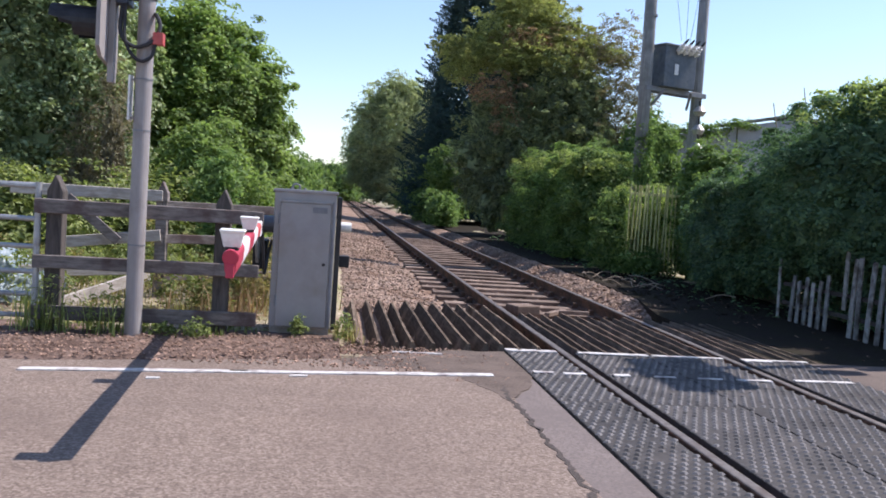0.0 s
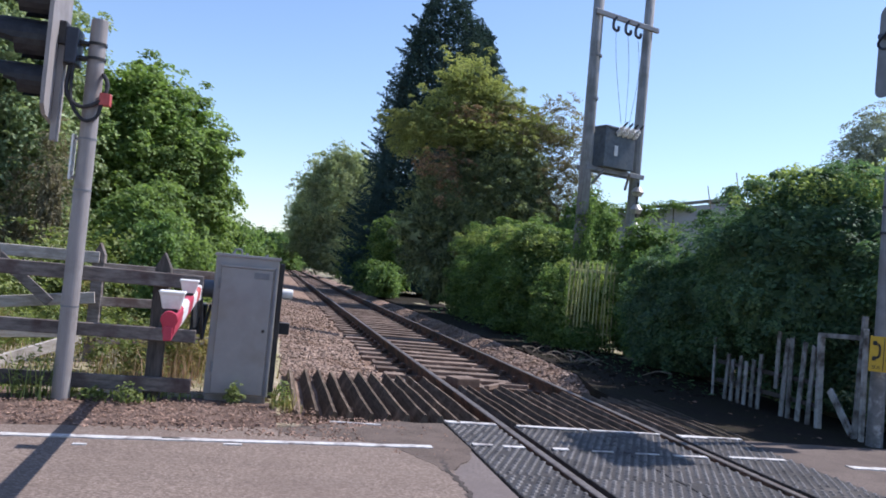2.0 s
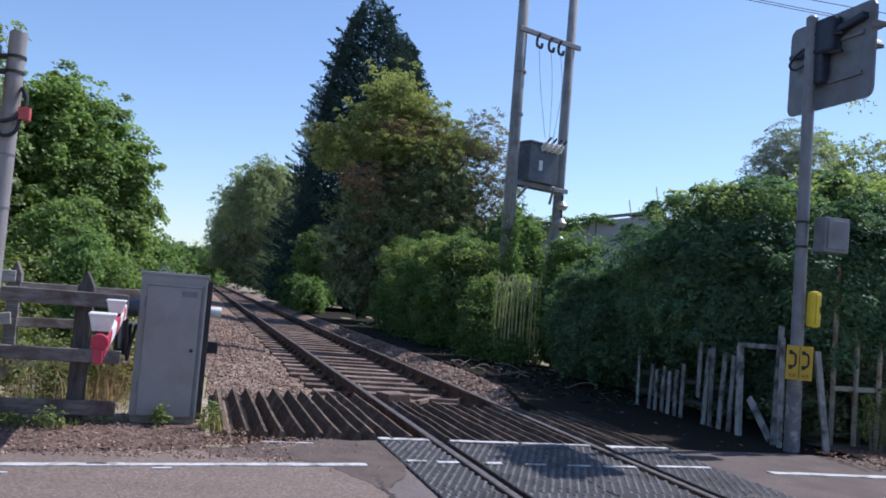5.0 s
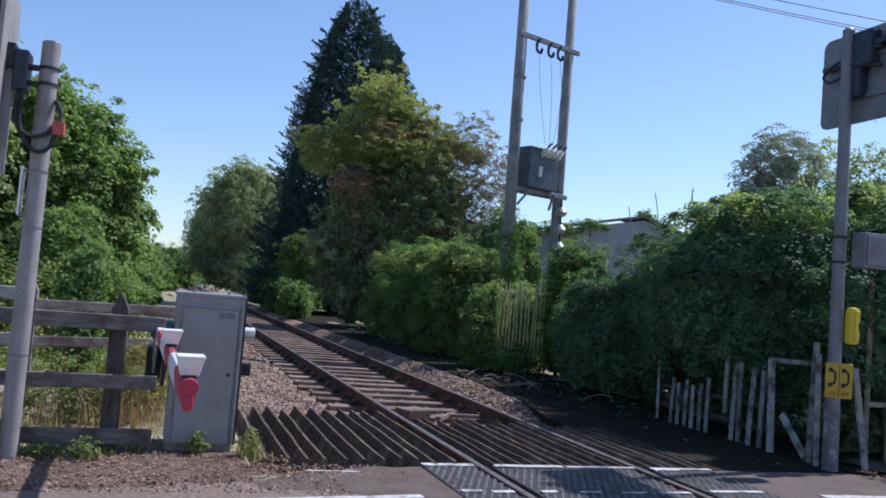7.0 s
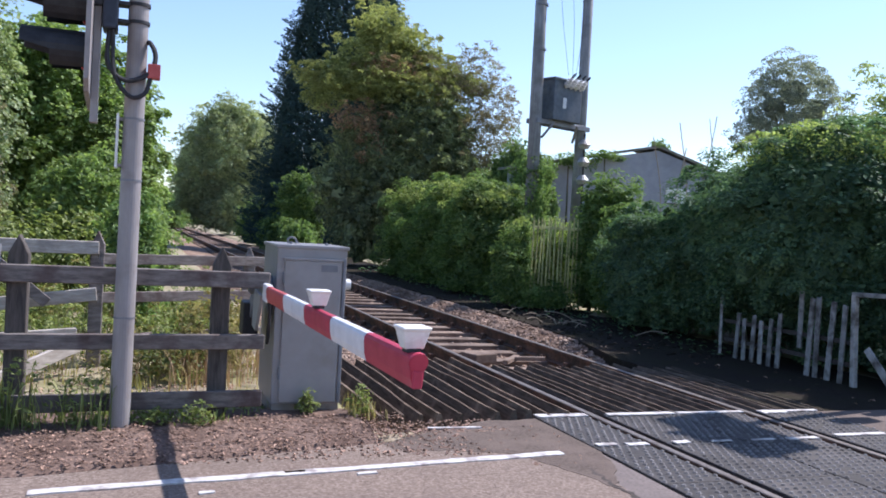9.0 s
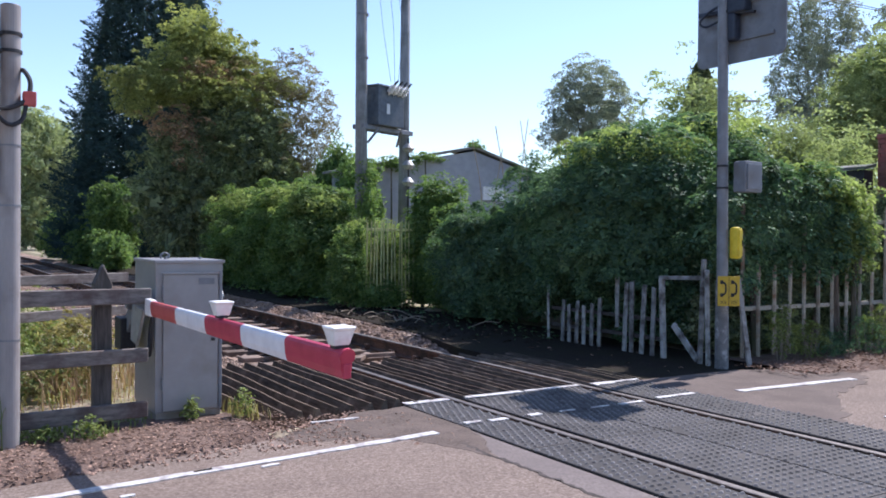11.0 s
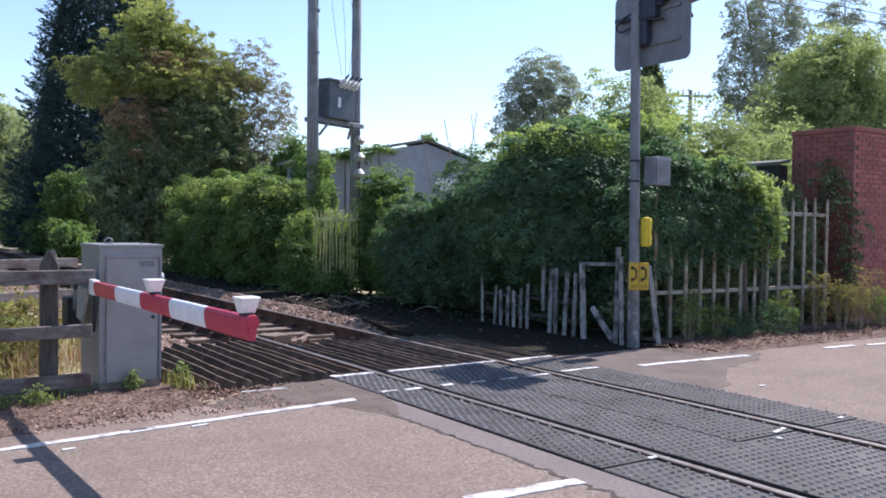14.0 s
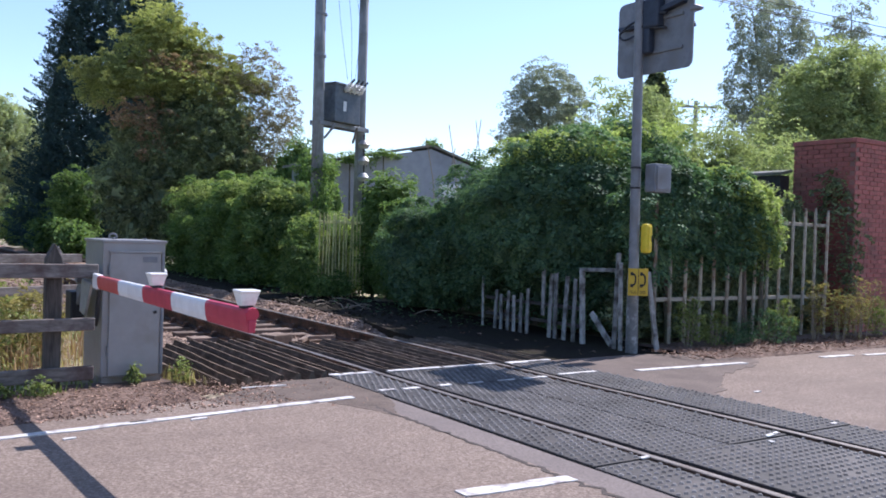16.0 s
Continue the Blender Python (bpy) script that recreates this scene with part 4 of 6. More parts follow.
def boom():
    t = thing("barrier_boom", "lowered red and white barrier boom with two white lamps", "barrier boom", (-2.62, 0.45, 0.95))
    a, b = Vector((-2.625, 0.02, 0.905)), Vector((-2.49, -2.99, 0.885))
    n = 5
    along = (b - a).normalized()
    side = along.cross(Vector((0, 0, 1))).normalized()
    up = side.cross(along)
    prof = [(-0.030, -0.035), (-0.016, -0.078), (0.016, -0.078), (0.030, -0.035), (0.036, 0.03), (0.034, 0.055), (0.022, 0.072), (0.0, 0.078), (-0.022, 0.072), (-0.034, 0.055), (-0.036, 0.03)]
    for i in range(n):
        p, q = a.lerp(b, i / n), a.lerp(b, (i + 1) / n)
        k0, k1 = 0.70 + 0.14 * i / n, 0.70 + 0.14 * (i + 1) / n
        o = bmesh.new()
        f = [o.verts.new(p + side * u * k0 + up * v * k0) for u, v in prof]
        g = [o.verts.new(q + side * u * k1 + up * v * k1) for u, v in prof]
        m = len(prof)
        o.faces.new(f)
        o.faces.new(g[::-1])
        for j in range(m):
            o.faces.new((f[j], g[j], g[(j + 1) % m], f[(j + 1) % m]))
        part("red_band" if i % 2 == 0 else "white_band", o, ("boom_faded" if i == 0 else "boom_red") if i % 2 == 0 else "boom_white", t,
             "red painted band" if i % 2 == 0 else "white painted band")
    end = tube(b - along * 0.01 + up * 0.035, b + along * 0.012 + up * 0.030, 0.038, n=20, bevel=0.003)
    bar(b - along * 0.008 - up * 0.032, b + along * 0.010 - up * 0.032, 0.040, 0.066, 0.004, bm=end)
    part("end_cap", end, "boom_red", t, "red end cap with a round top")
    for d in (0.475, 0.975):
        c = a.lerp(b, d) + up * 0.074
        lamp_body = bmesh.new()
        rows = [(0.0, 0.038, 0.030), (0.012, 0.041, 0.034), (0.070, 0.054, 0.050), (0.074, 0.059, 0.056), (0.085, 0.059, 0.056)]
        rings = []
        for z, hx, hy in rows:
            rings.append([lamp_body.verts.new(c + side * sx * hx + along * sy * hy + up * z) for sx, sy in ((-1, -1), (1, -1), (1, 1), (-1, 1))])
        for r0, r1 in zip(rings, rings[1:]):
            for k in range(4):
                lamp_body.faces.new((r0[k], r0[(k + 1) % 4], r1[(k + 1) % 4], r1[k]))
        lamp_body.faces.new(rings[0][::-1])
        lamp_body.faces.new(rings[-1])
        bmesh.ops.bevel(lamp_body, geom=lamp_body.edges[:], offset=0.004, segments=1, affect="EDGES")
        lb = part("lamp", lamp_body, "lamp_white", t, "white plastic warning lamp, wider at the top")
        part("lamp_foot", box(c - Vector((0.03, 0.03, 0.014)), c + Vector((0.03, 0.03, 0.004)), 0.003), "black", lb)
    # pivot casting, arms and counterweight
    part("boom_socket", bar(a + Vector((-0.006, 0.14, 0.004)), a + Vector((0, -0.01, 0)), 0.05, 0.12, 0.006), "boom_white", t, "white fixing sleeve")
    arm = bar((-2.63, 0.12, 0.90), (-2.64, 0.62, 0.94), 0.035, 0.13, 0.008)
    bar((-2.64, 0.50, 0.95), (-2.66, 0.75, 0.70), 0.035, 0.12, 0.008, bm=arm)
    part("pivot_arm", arm, "steel_grey", t)
    hub = tube((-2.53, 0.60, 0.93), (-2.70, 0.60, 0.93), 0.075, n=20, bevel=0.01)
    part("pivot_hub", hub, "steel_grey", t)
    part("counterweight", box((-2.72, 0.70, 0.52), (-2.60, 0.95, 0.78), 0.015), "black", t)
    web = bmesh.new()
    vs = [web.verts.new(p) for p in ((-2.645, 0.16, 0.88), (-2.645, 0.55, 0.90), (-2.645, 0.60, 0.62), (-2.645, 0.40, 0.60))]
    face = web.faces.new(vs)
    ext = bmesh.ops.extrude_face_region(web, geom=[face])
    bmesh.ops.translate(web, verts=[e for e in ext["geom"] if isinstance(e, bmesh.types.BMVert)], vec=(-0.02, 0, 0))
    part("pivot_web", web, "gate_steel", t)
    part("cable", hose([(-2.60, 0.18, 0.86), (-2.585, 0.25, 0.62), (-2.58, 0.34, 0.52), (-2.565, 0.40, 0.66), (-2.54, 0.45, 0.80)], 0.012), "black", t, "black hanging cable")
    return t


boom()


# ---- wooden fence and gate ----
def fence_post(parent, x, y, h, w=0.125, mat="post_wood", lean=(0, 0)):
    o = bmesh.new()
    k = w / 2
    rings = [[o.verts.new((x + sx * k + lean[0] * z, y + sy * k + lean[1] * z, z)) for sx, sy in ((-1, -1), (1, -1), (1, 1), (-1, 1))] for z in (-0.06, h - 0.13)]
    tops = [o.verts.new((x + lean[0] * h, y + s * k + lean[1] * h, h)) for s in (-1, 1)]
    for j in range(4):
        o.faces.new((rings[0][j], rings[0][(j + 1) % 4], rings[1][(j + 1) % 4], rings[1][j]))
    r = rings[1]
    o.faces.new((r[0], r[1], tops[0]))
    o.faces.new((r[2], r[3], tops[1]))
    o.faces.new((r[1], r[2], tops[1], tops[0]))
    o.faces.new((r[3], r[0], tops[0], tops[1]))
    o.faces.new(rings[0][::-1])
    bmesh.ops.bevel(o, geom=o.edges[:], offset=0.006, segments=1, affect="EDGES")
    return part("fence_post", o, mat, parent)


def fence():
    t = thing("timber_fence", "weathered dark timber post and rail fence beside the barrier", "fence", (-3.5, 0.2, 0))
    for x, y, h in ((-2.93, 0.30, 1.21), (-4.22, 0.16, 1.24)):
        fence_post(t, x, y, h)
    for z, xr, d in ((0.985, -2.60, 0.115), (0.545, -2.62, 0.105), (0.14, -2.62, 0.115)):
        part("fence_rail", bar((-4.36, 0.06, z + 0.005), (xr, 0.215, z), 0.045, d, 0.006), "fence_wood", t)
    return t


def back_fence():
    t = thing("timber_fence", "weathered timber fence of the enclosure behind the pole", "fence", (-3.4, 3.0, 0))
    fence_post(t, -3.86, 2.55, 1.24, 0.12, "fence_wood")
    fence_post(t, -2.38, 3.45, 1.12, 0.12, "fence_wood")
    for z in (0.98, 0.62, 0.22):
        part("fence_rail", bar((-3.86, 2.50, z), (-2.1, 3.55, z - 0.01), 0.045, 0.10, 0.006), "fence_wood", t)
    # older pale rails, loose and leaning
    for a, b in (((-5.3, 2.2, 1.08), (-3.85, 2.48, 1.08)), ((-4.95, 2.35, 0.52), (-3.85, 2.45, 0.66)), ((-5.2, 1.9, 0.25), (-4.0, 2.35, 0.30)), ((-4.55, 1.5, 0.02), (-3.9, 2.2, 0.26))):
        part("fence_rail", bar(a, b, 0.04, 0.12, 0.006), "pale_wood", t, "pale weathered rail")
    part("brace", bar((-4.75, 2.2, 1.02), (-4.25, 2.3, 0.58), 0.04, 0.10, 0.006), "fence_wood", t)
    return t


def field_gate():
    t = thing("field_gate", "galvanised tubular steel field gate beside the fence", "gate", (-5.6, 0.2, 0))
    part("gate_stile", tube((-4.345, 0.10, 0.02), (-4.345, 0.10, 1.17), 0.026, n=12), "gate_steel", t)
    for z in (1.14, 0.88, 0.66, 0.46, 0.28, 0.11):
        part("gate_bar", tube((-4.345, 0.10, z), (-7.4, 0.15, z + 0.01), 0.02 if z < 1 else 0.024, n=10), "gate_steel", t)
    for x in (-4.72, -5.9):
        part("gate_brace", bar((x, 0.12, 0.10), (x, 0.12, 1.13), 0.012, 0.045, 0.002, up=(1, 0, 0)), "gate_steel", t)
    return t


fence()
back_fence()
field_gate()
b = bmesh.new()
bmesh.ops.create_icosphere(b, subdivisions=5, radius=1)
for v in b.verts:
    k = 1 + 0.25 * noise.noise(v.co * 2.1) + 0.22 * abs(noise.noise(v.co * 5.3 + Vector((4, 0, 0)))) - 0.2 * abs(noise.noise(v.co * 9.0))
    v.co = Vector((-5.75 + v.co.x * 0.95 * k, 2.0 + v.co.y * 0.6 * k, max(-0.02, 0.02 + v.co.z * 0.46 * k)))
tagged(part("tarpaulin", b, "tarp", smooth=True), "crumpled blue green tarpaulin thrown down behind the gate", "tarpaulin")


# ---- near signal on its grey pole ----
def board_outline(w, h, r=0.09):
    pts = []
    for cx, cy, a0 in ((w / 2 - r, h / 2 - r, 0), (-w / 2 + r, h / 2 - r, 90), (-w / 2 + r, -h / 2 + r, 180), (w / 2 - r, -h / 2 + r, 270)):
        for k in range(5):
            a = radians(a0 + 22.5 * k)
            pts.append((cx + r * math.cos(a), cy + r * math.sin(a)))
    return pts


def plate(outline, x, thick, cy, cz):
    """A flat plate in the y-z plane."""
    o = bmesh.new()
    f = [o.verts.new((x, cy + u, cz + v)) for u, v in outline]
    g = [o.verts.new((x + thick, cy + u, cz + v)) for u, v in outline]
    n = len(outline)
    o.faces.new(f)
    o.faces.new(g[::-1])
    for i in range(n):
        o.faces.new((f[i], g[i], g[(i + 1) % n], f[(i + 1) % n]))
    return o


def hood(parent, x, y, z, sgn, r=0.125, length=0.34):
    """A lamp with a long half-tube visor facing along x."""
    o = bmesh.new()
    n = 18
    rows = []
    for k in range(n + 1):
        a = radians(-60 + 300 * k / n)
        cut = 1.0 if k in range(4, n - 3) else 0.55
        rows.append([o.verts.new((x + sgn * d, y + rr * math.cos(a), z + rr * math.sin(a))) for d, rr in ((0, r), (length * cut, r * 1.02), (length * cut, r * 0.96), (0, r * 0.94))])
    for p, q in zip(rows, rows[1:]):
        for j in range(4):
            o.faces.new((p[j], p[(j + 1) % 4], q[(j + 1) % 4], q[j]))
    h = part("visor", o, "black", parent, "black lamp visor")
    part("lens", tube((x, y, z), (x + sgn * 0.03, y, z), r * 0.92, n=20, bevel=0.006), "lens_red", h)


def near_signal():
    t = thing("signal_pole", "grey steel pole carrying warning lights seen from behind", "signal", (-3.563, 0.01, 0))
    x, y = -3.563, 0.01
    part("pole", tube((x, y, -0.08), (x, y, 2.955), 0.0665, 0.0635, 24), "pole_grey", t, smooth=False)
    part("pole_cap", tube((x, y, 2.95), (x, y, 2.963), 0.06, 0.055, 24), "steel_grey", t)
    for z in (0.72, 1.62, 2.02):
        part("band", tube((x, y, z), (x, y, z + 0.012), 0.0685, n=24), "steel_grey", t)
    for z in (2.64, 2.755):
        c = part("clamp", tube((x, y, z), (x, y, z + 0.022), 0.073, n=24), "black", t)
        part("clamp_arm", box((x - 0.19, y - 0.05, z - 0.006), (x - 0.05, y + 0.05, z + 0.020), 0.004), "black", c)
    part("terminal_box", box((x - 0.215, y - 0.11, 2.58), (x - 0.125, y + 0.11, 2.86), 0.012), "navy", t, "dark blue terminal box")
    part("terminal_box", box((x - 0.30, y - 0.10, 2.72), (x - 0.215, y + 0.10, 2.90), 0.012), "black", t, "dark terminal box")
    bx = -3.86
    part("backboard", plate([(0.27, -0.62), (0.27, 0.55), (-0.27, 0.55), (-0.27, -0.48), (-0.20, -0.55)], bx, 0.03, -0.02, 2.70), "pole_grey", t, "pale grey backboard seen edge on")
    part("board_stay", box((bx + 0.03, -0.05, 1.98), (bx + 0.075, 0.05, 2.75), 0.005), "pole_grey", t)
    for yy, z, rr, ln in ((-0.04, 3.05, 0.15, 0.46), (-0.04, 2.73, 0.15, 0.46), (-0.04, 2.42, 0.125, 0.38)):
        hood(t, bx - 0.002, yy, z, -1, rr, ln)
    part("side_plate", box((x - 0.105, -0.05, 1.70), (x - 0.090, 0.07, 2.05), 0.003), "lamp_white", t, "small white plate on a bracket")
    for z in (1.72, 2.02):
        part("plate_bracket", box((x - 0.092, -0.005, z - 0.010), (x - 0.05, 0.025, z + 0.010), 0.003), "pole_grey", t)
    part("cable_loop", hose([(x - 0.17, y - 0.06, 2.60), (x - 0.17, y - 0.09, 2.36), (x - 0.06, y - 0.10, 2.26), (x + 0.08, y - 0.085, 2.32), (x + 0.115, y - 0.06, 2.44), (x + 0.075, y - 0.03, 2.53), (x + 0.03, y + 0.07, 2.52)], 0.016), "black", t, "black looped cable")
    part("cable_loop", hose([(x - 0.15, y - 0.07, 2.60), (x - 0.13, y - 0.10, 2.30), (x - 0.03, y - 0.11, 2.16), (x + 0.06, y - 0.09, 2.19), (x + 0.09, y - 0.08, 2.30)], 0.014), "black", t, "black looped cable")
    part("junction_box", box((x + 0.07, y - 0.10, 2.29), (x + 0.15, y - 0.01, 2.385), 0.008), "red_box", t, "small red junction box")
    return t


near_signal()


# ---- far signal post with telephone ----
def far_signal():
    x, y = 3.74, 0.30
    t = thing("signal_post", "grey post with back of signal board, telephone box and yellow sign", "signal", (x, y, 0))
    part("post", tube((x + 0.04, y, -0.05), (x - 0.03, y, 4.40), 0.064, 0.058, 24), "steel_grey", t)
    part("post_cap", tube((x - 0.03, y, 4.40), (x - 0.03, y, 4.425), 0.06, 0.035, 24), "steel_grey", t)
    part("foot_plate", tube((x + 0.035, y, -0.03), (x + 0.02, y, 0.98), 0.078, 0.070, 20, bevel=0.006), "foot_paint", t, "flaking pale base of the post")
    bd = part("backboard", plate(board_outline(1.22, 0.95), x + 0.10, 0.02, 0.17, 3.94), "steel_grey", t, "grey back of a signal board with rounded corners")
    for z in (3.72, 4.12):
        part("stiffener", box((x + 0.075, -0.30, z - 0.02), (x + 0.10, 0.48, z + 0.02), 0.004), "steel_grey", bd)
    part("lamp_case", box((x - 0.03, 0.0, 4.00), (x + 0.10, 0.36, 4.36), 0.03), "navy", t, "dark bracket housing")
    part("lamp_case", box((x - 0.02, 0.14, 3.70), (x + 0.09, 0.29, 4.02), 0.03), "navy", t, "dark lower housing")
    part("lamp_arm", bar((x + 0.05, 0.02, 4.20), (x + 0.07, -0.34, 4.27), 0.09, 0.07, 0.01), "navy", t, "dark cross arm")
    part("lamp_arm", bar((x + 0.03, 0.34, 4.06), (x + 0.07, 0.74, 4.10), 0.04, 0.05, 0.008), "navy", t, "dark cross arm")
    part("cable", hose([(x + 0.02, 0.36, 4.15), (x, 0.55, 4.08), (x + 0.02, 0.68, 4.0), (x + 0.04, 0.60, 3.94), (x + 0.02, 0.36, 3.97)], 0.014), "navy", t, "dark looped cable")
    for z in (4.02, 4.20):
        c = part("clamp", tube((x, y, z), (x, y, z + 0.03), 0.07, n=20), "black", t)
        part("clamp_arm", bar((x, y, z + 0.015), (x + 0.02, -0.1, z - 0.05), 0.035, 0.03), "black", c)
    for yy in (-0.12, 0.43):
        hood(t, x + 0.122, yy, 4.0, 1, 0.13, 0.26)
    part("visor_tip", tube((x + 0.13, -0.40, 4.16), (x + 0.16, -0.53, 4.14), 0.06, 0.015, 10), "steel_grey", bd)
    bx = part("equipment_box", box((x + 0.05, 0.02, 1.99), (x + 0.34, 0.19, 2.34), 0.015), "steel_grey", t, "grey equipment box")
    part("box_lid", box((x + 0.075, 0.004, 2.02), (x + 0.315, 0.022, 2.31), 0.008), "steel_grey", bx)
    for z in (2.03, 2.28):
        part("box_strap", tube((x, y, z), (x, y, z + 0.025), 0.068, n=20), "black", t)
    ph = part("telephone_box", box((x + 0.05, 0.12, 1.235), (x + 0.155, 0.24, 1.60), 0.04), "yellow", t, "yellow telephone box with rounded edges")
    part("box_door", box((x + 0.075, 0.108, 1.27), (x + 0.13, 0.124, 1.565), 0.006), "yellow", ph)
    part("box_handle", box((x + 0.116, 0.098, 1.38), (x + 0.126, 0.111, 1.45), 0.003), "black", ph)
    # yellow sign with two handsets, turned a little to the road
    sg = part("telephone_sign", box((-0.155, -0.012, 0.70), (0.155, 0.012, 1.06), 0.006), "sign_yellow", t, "yellow sign showing two black telephone handsets")
    marks = []
    for cx in (-0.075, 0.075):
        s = 1 if cx > 0 else -1
        o = hose([(cx - 0.03, 0, 0.99), (cx + 0.022, 0, 0.965), (cx + 0.030, 0, 0.91), (cx + 0.022, 0, 0.855), (cx - 0.03, 0, 0.83)], 0.013, 6)
        box((cx - 0.05, -0.012, 0.965), (cx - 0.005, 0.012, 1.01), 0.008, bm=o)
        box((cx - 0.05, -0.012, 0.81), (cx - 0.005, 0.012, 0.855), 0.008, bm=o)
        for v in o.verts:
            v.co.y = v.co.y * 0.15 - 0.014
        marks.append(part("handset_symbol", o, "sign_black", sg, "black handset symbol"))
    for cx in (-0.075, 0.075):
        cu = bpy.data.curves.new("lettering", "FONT")
        cu.body, cu.size, cu.align_x, cu.extrude = "SOS", 0.052, "CENTER", 0.001
        tmp = bpy.data.objects.new("lettering", cu)
        word = bpy.data.meshes.new_from_object(tmp)
        bpy.data.objects.remove(tmp)
        o = bmesh.new()
        o.from_mesh(word)
        bpy.data.meshes.remove(word)
        o.transform(pose(cx, -0.0135, 0.728, 90, 0, 0))
        marks.append(part("lettering", o, "sign_black", sg, "black letters SOS"))
    marks.append(part("divider", box((-0.004, -0.0145, 0.71), (0.004, -0.0125, 1.05)), "sign_black", sg))
    m = pose(3.66, 0.12, 0.06, 0, 0, -32) @ Matrix.Diagonal((0.79, 1, 0.93, 1))
    for ob in (sg, *marks):
        ob.data.transform(m)
    part("sign_strap", bar((3.69, 0.15, 0.88), (x, y, 0.88), 0.04, 0.03), "steel_grey", t)
    return t


far_signal()


# ---- white broken pickets beside the track ----
def pickets():
    t = thing("picket_fence", "broken white-painted picket fence with flaking paint, half overgrown", "fence", (3.8, 2.2, 0))
    r = random.Random(3)
    # place along the fence, foot and top of each picket
    stand = [(3.53, -0.03, 0.76, 0.045)] + [(3.22 - 0.155 * k, -0.03, (0.57, 0.50, 0.57, 0.51, 0.55, 0.64)[k], 0.066) for k in range(6)]
    stand += [(2.09, 0.28, 0.95, 0.066), (1.95, -0.03, 0.88, 0.074), (1.82, -0.03, 0.90, 0.070), (1.64, -0.03, 0.87, 0.074), (1.45, -0.03, 0.84, 0.066)]
    for y, z0, z1, wide in stand:
        lx, ly = r.uniform(-0.03, 0.03), r.uniform(-0.035, 0.035)
        o = bar((3.83, y, z0), (3.83 + lx, y + ly, z1), 0.022, wide, 0.004, up=(0, 1, 0))
        for v in o.verts:
            if v.co.z > z1 - 0.02:
                v.co.z += r.uniform(-0.03, 0.02)
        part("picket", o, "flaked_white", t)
    for z in (0.20, 0.44):
        part("rail", bar((3.87, 3.5, z), (3.87, 1.3, z), 0.03, 0.05), "post_wood", t)
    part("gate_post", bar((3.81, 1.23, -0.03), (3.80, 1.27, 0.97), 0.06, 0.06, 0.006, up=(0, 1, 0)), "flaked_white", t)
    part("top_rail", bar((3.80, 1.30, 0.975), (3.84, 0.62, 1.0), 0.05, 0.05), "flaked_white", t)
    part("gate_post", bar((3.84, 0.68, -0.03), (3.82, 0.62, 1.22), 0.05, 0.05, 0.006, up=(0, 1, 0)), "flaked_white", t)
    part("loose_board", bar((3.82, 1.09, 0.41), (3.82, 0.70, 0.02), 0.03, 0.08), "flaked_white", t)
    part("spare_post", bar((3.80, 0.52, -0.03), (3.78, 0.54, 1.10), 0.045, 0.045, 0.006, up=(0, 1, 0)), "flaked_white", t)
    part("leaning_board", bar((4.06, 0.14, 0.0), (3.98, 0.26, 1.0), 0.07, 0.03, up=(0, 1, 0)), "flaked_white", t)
    return t


pickets()


def palisade(name, label, a, b, n, h, mat, rails, seed, sizes=(0.042, 0.018)):
    t = thing(name, label, "fence", ((a[0] + b[0]) / 2, (a[1] + b[1]) / 2, 0))
    r = random.Random(seed)
    A, B = Vector((*a, 0)), Vector((*b, 0))
    d = (B - A).normalized()
    q = Vector((-d.y, d.x, 0))
    for i in range(n):
        p = A.lerp(B, i / (n - 1))
        hh = h + r.uniform(-0.03, 0.03)
        w, th = sizes
        o = bmesh.new()
        prof = [(-w / 2, 0), (-w / 4, -th), (w / 4, -th), (w / 2, 0), (w / 4, th * 0.3), (-w / 4, th * 0.3)]
        lean = d * r.uniform(-0.03, 0.03)
        lo = [o.verts.new(p + d * u + q * v + Vector((0, 0, -0.03))) for u, v in prof]
        hi = [o.verts.new(p + lean + d * u + q * v + Vector((0, 0, hh - 0.09))) for u, v in prof]
        tip = [o.verts.new(p + lean + d * u * 0.12 + q * v + Vector((0, 0, hh))) for u, v in prof]
        m = len(prof)
        for s0, s1 in ((lo, hi), (hi, tip)):
            for j in range(m):
                o.faces.new((s0[j], s0[(j + 1) % m], s1[(j + 1) % m], s1[j]))
        o.faces.new(tip)
        part("pale", o, mat, t)
    for z in rails:
        part("rail", bar(A + q * 0.025 + Vector((0, 0, z)), B + q * 0.025 + Vector((0, 0, z)), 0.03, 0.055), mat, t)
    return t


palisade("palisade_fence", "cream-painted steel palisade fence with rust stains, partly overgrown", (4.51, 0.62), (8.31, 0.59), 14, 1.96, "palisade_pale", (0.61, 1.72), 4, (0.062, 0.022))
palisade("palisade_fence", "old yellow green palisade panel with ivy round it", (3.80, 9.50), (4.78, 9.28), 14, 1.80, "palisade_green", (0.35, 1.60), 5, (0.034, 0.014))


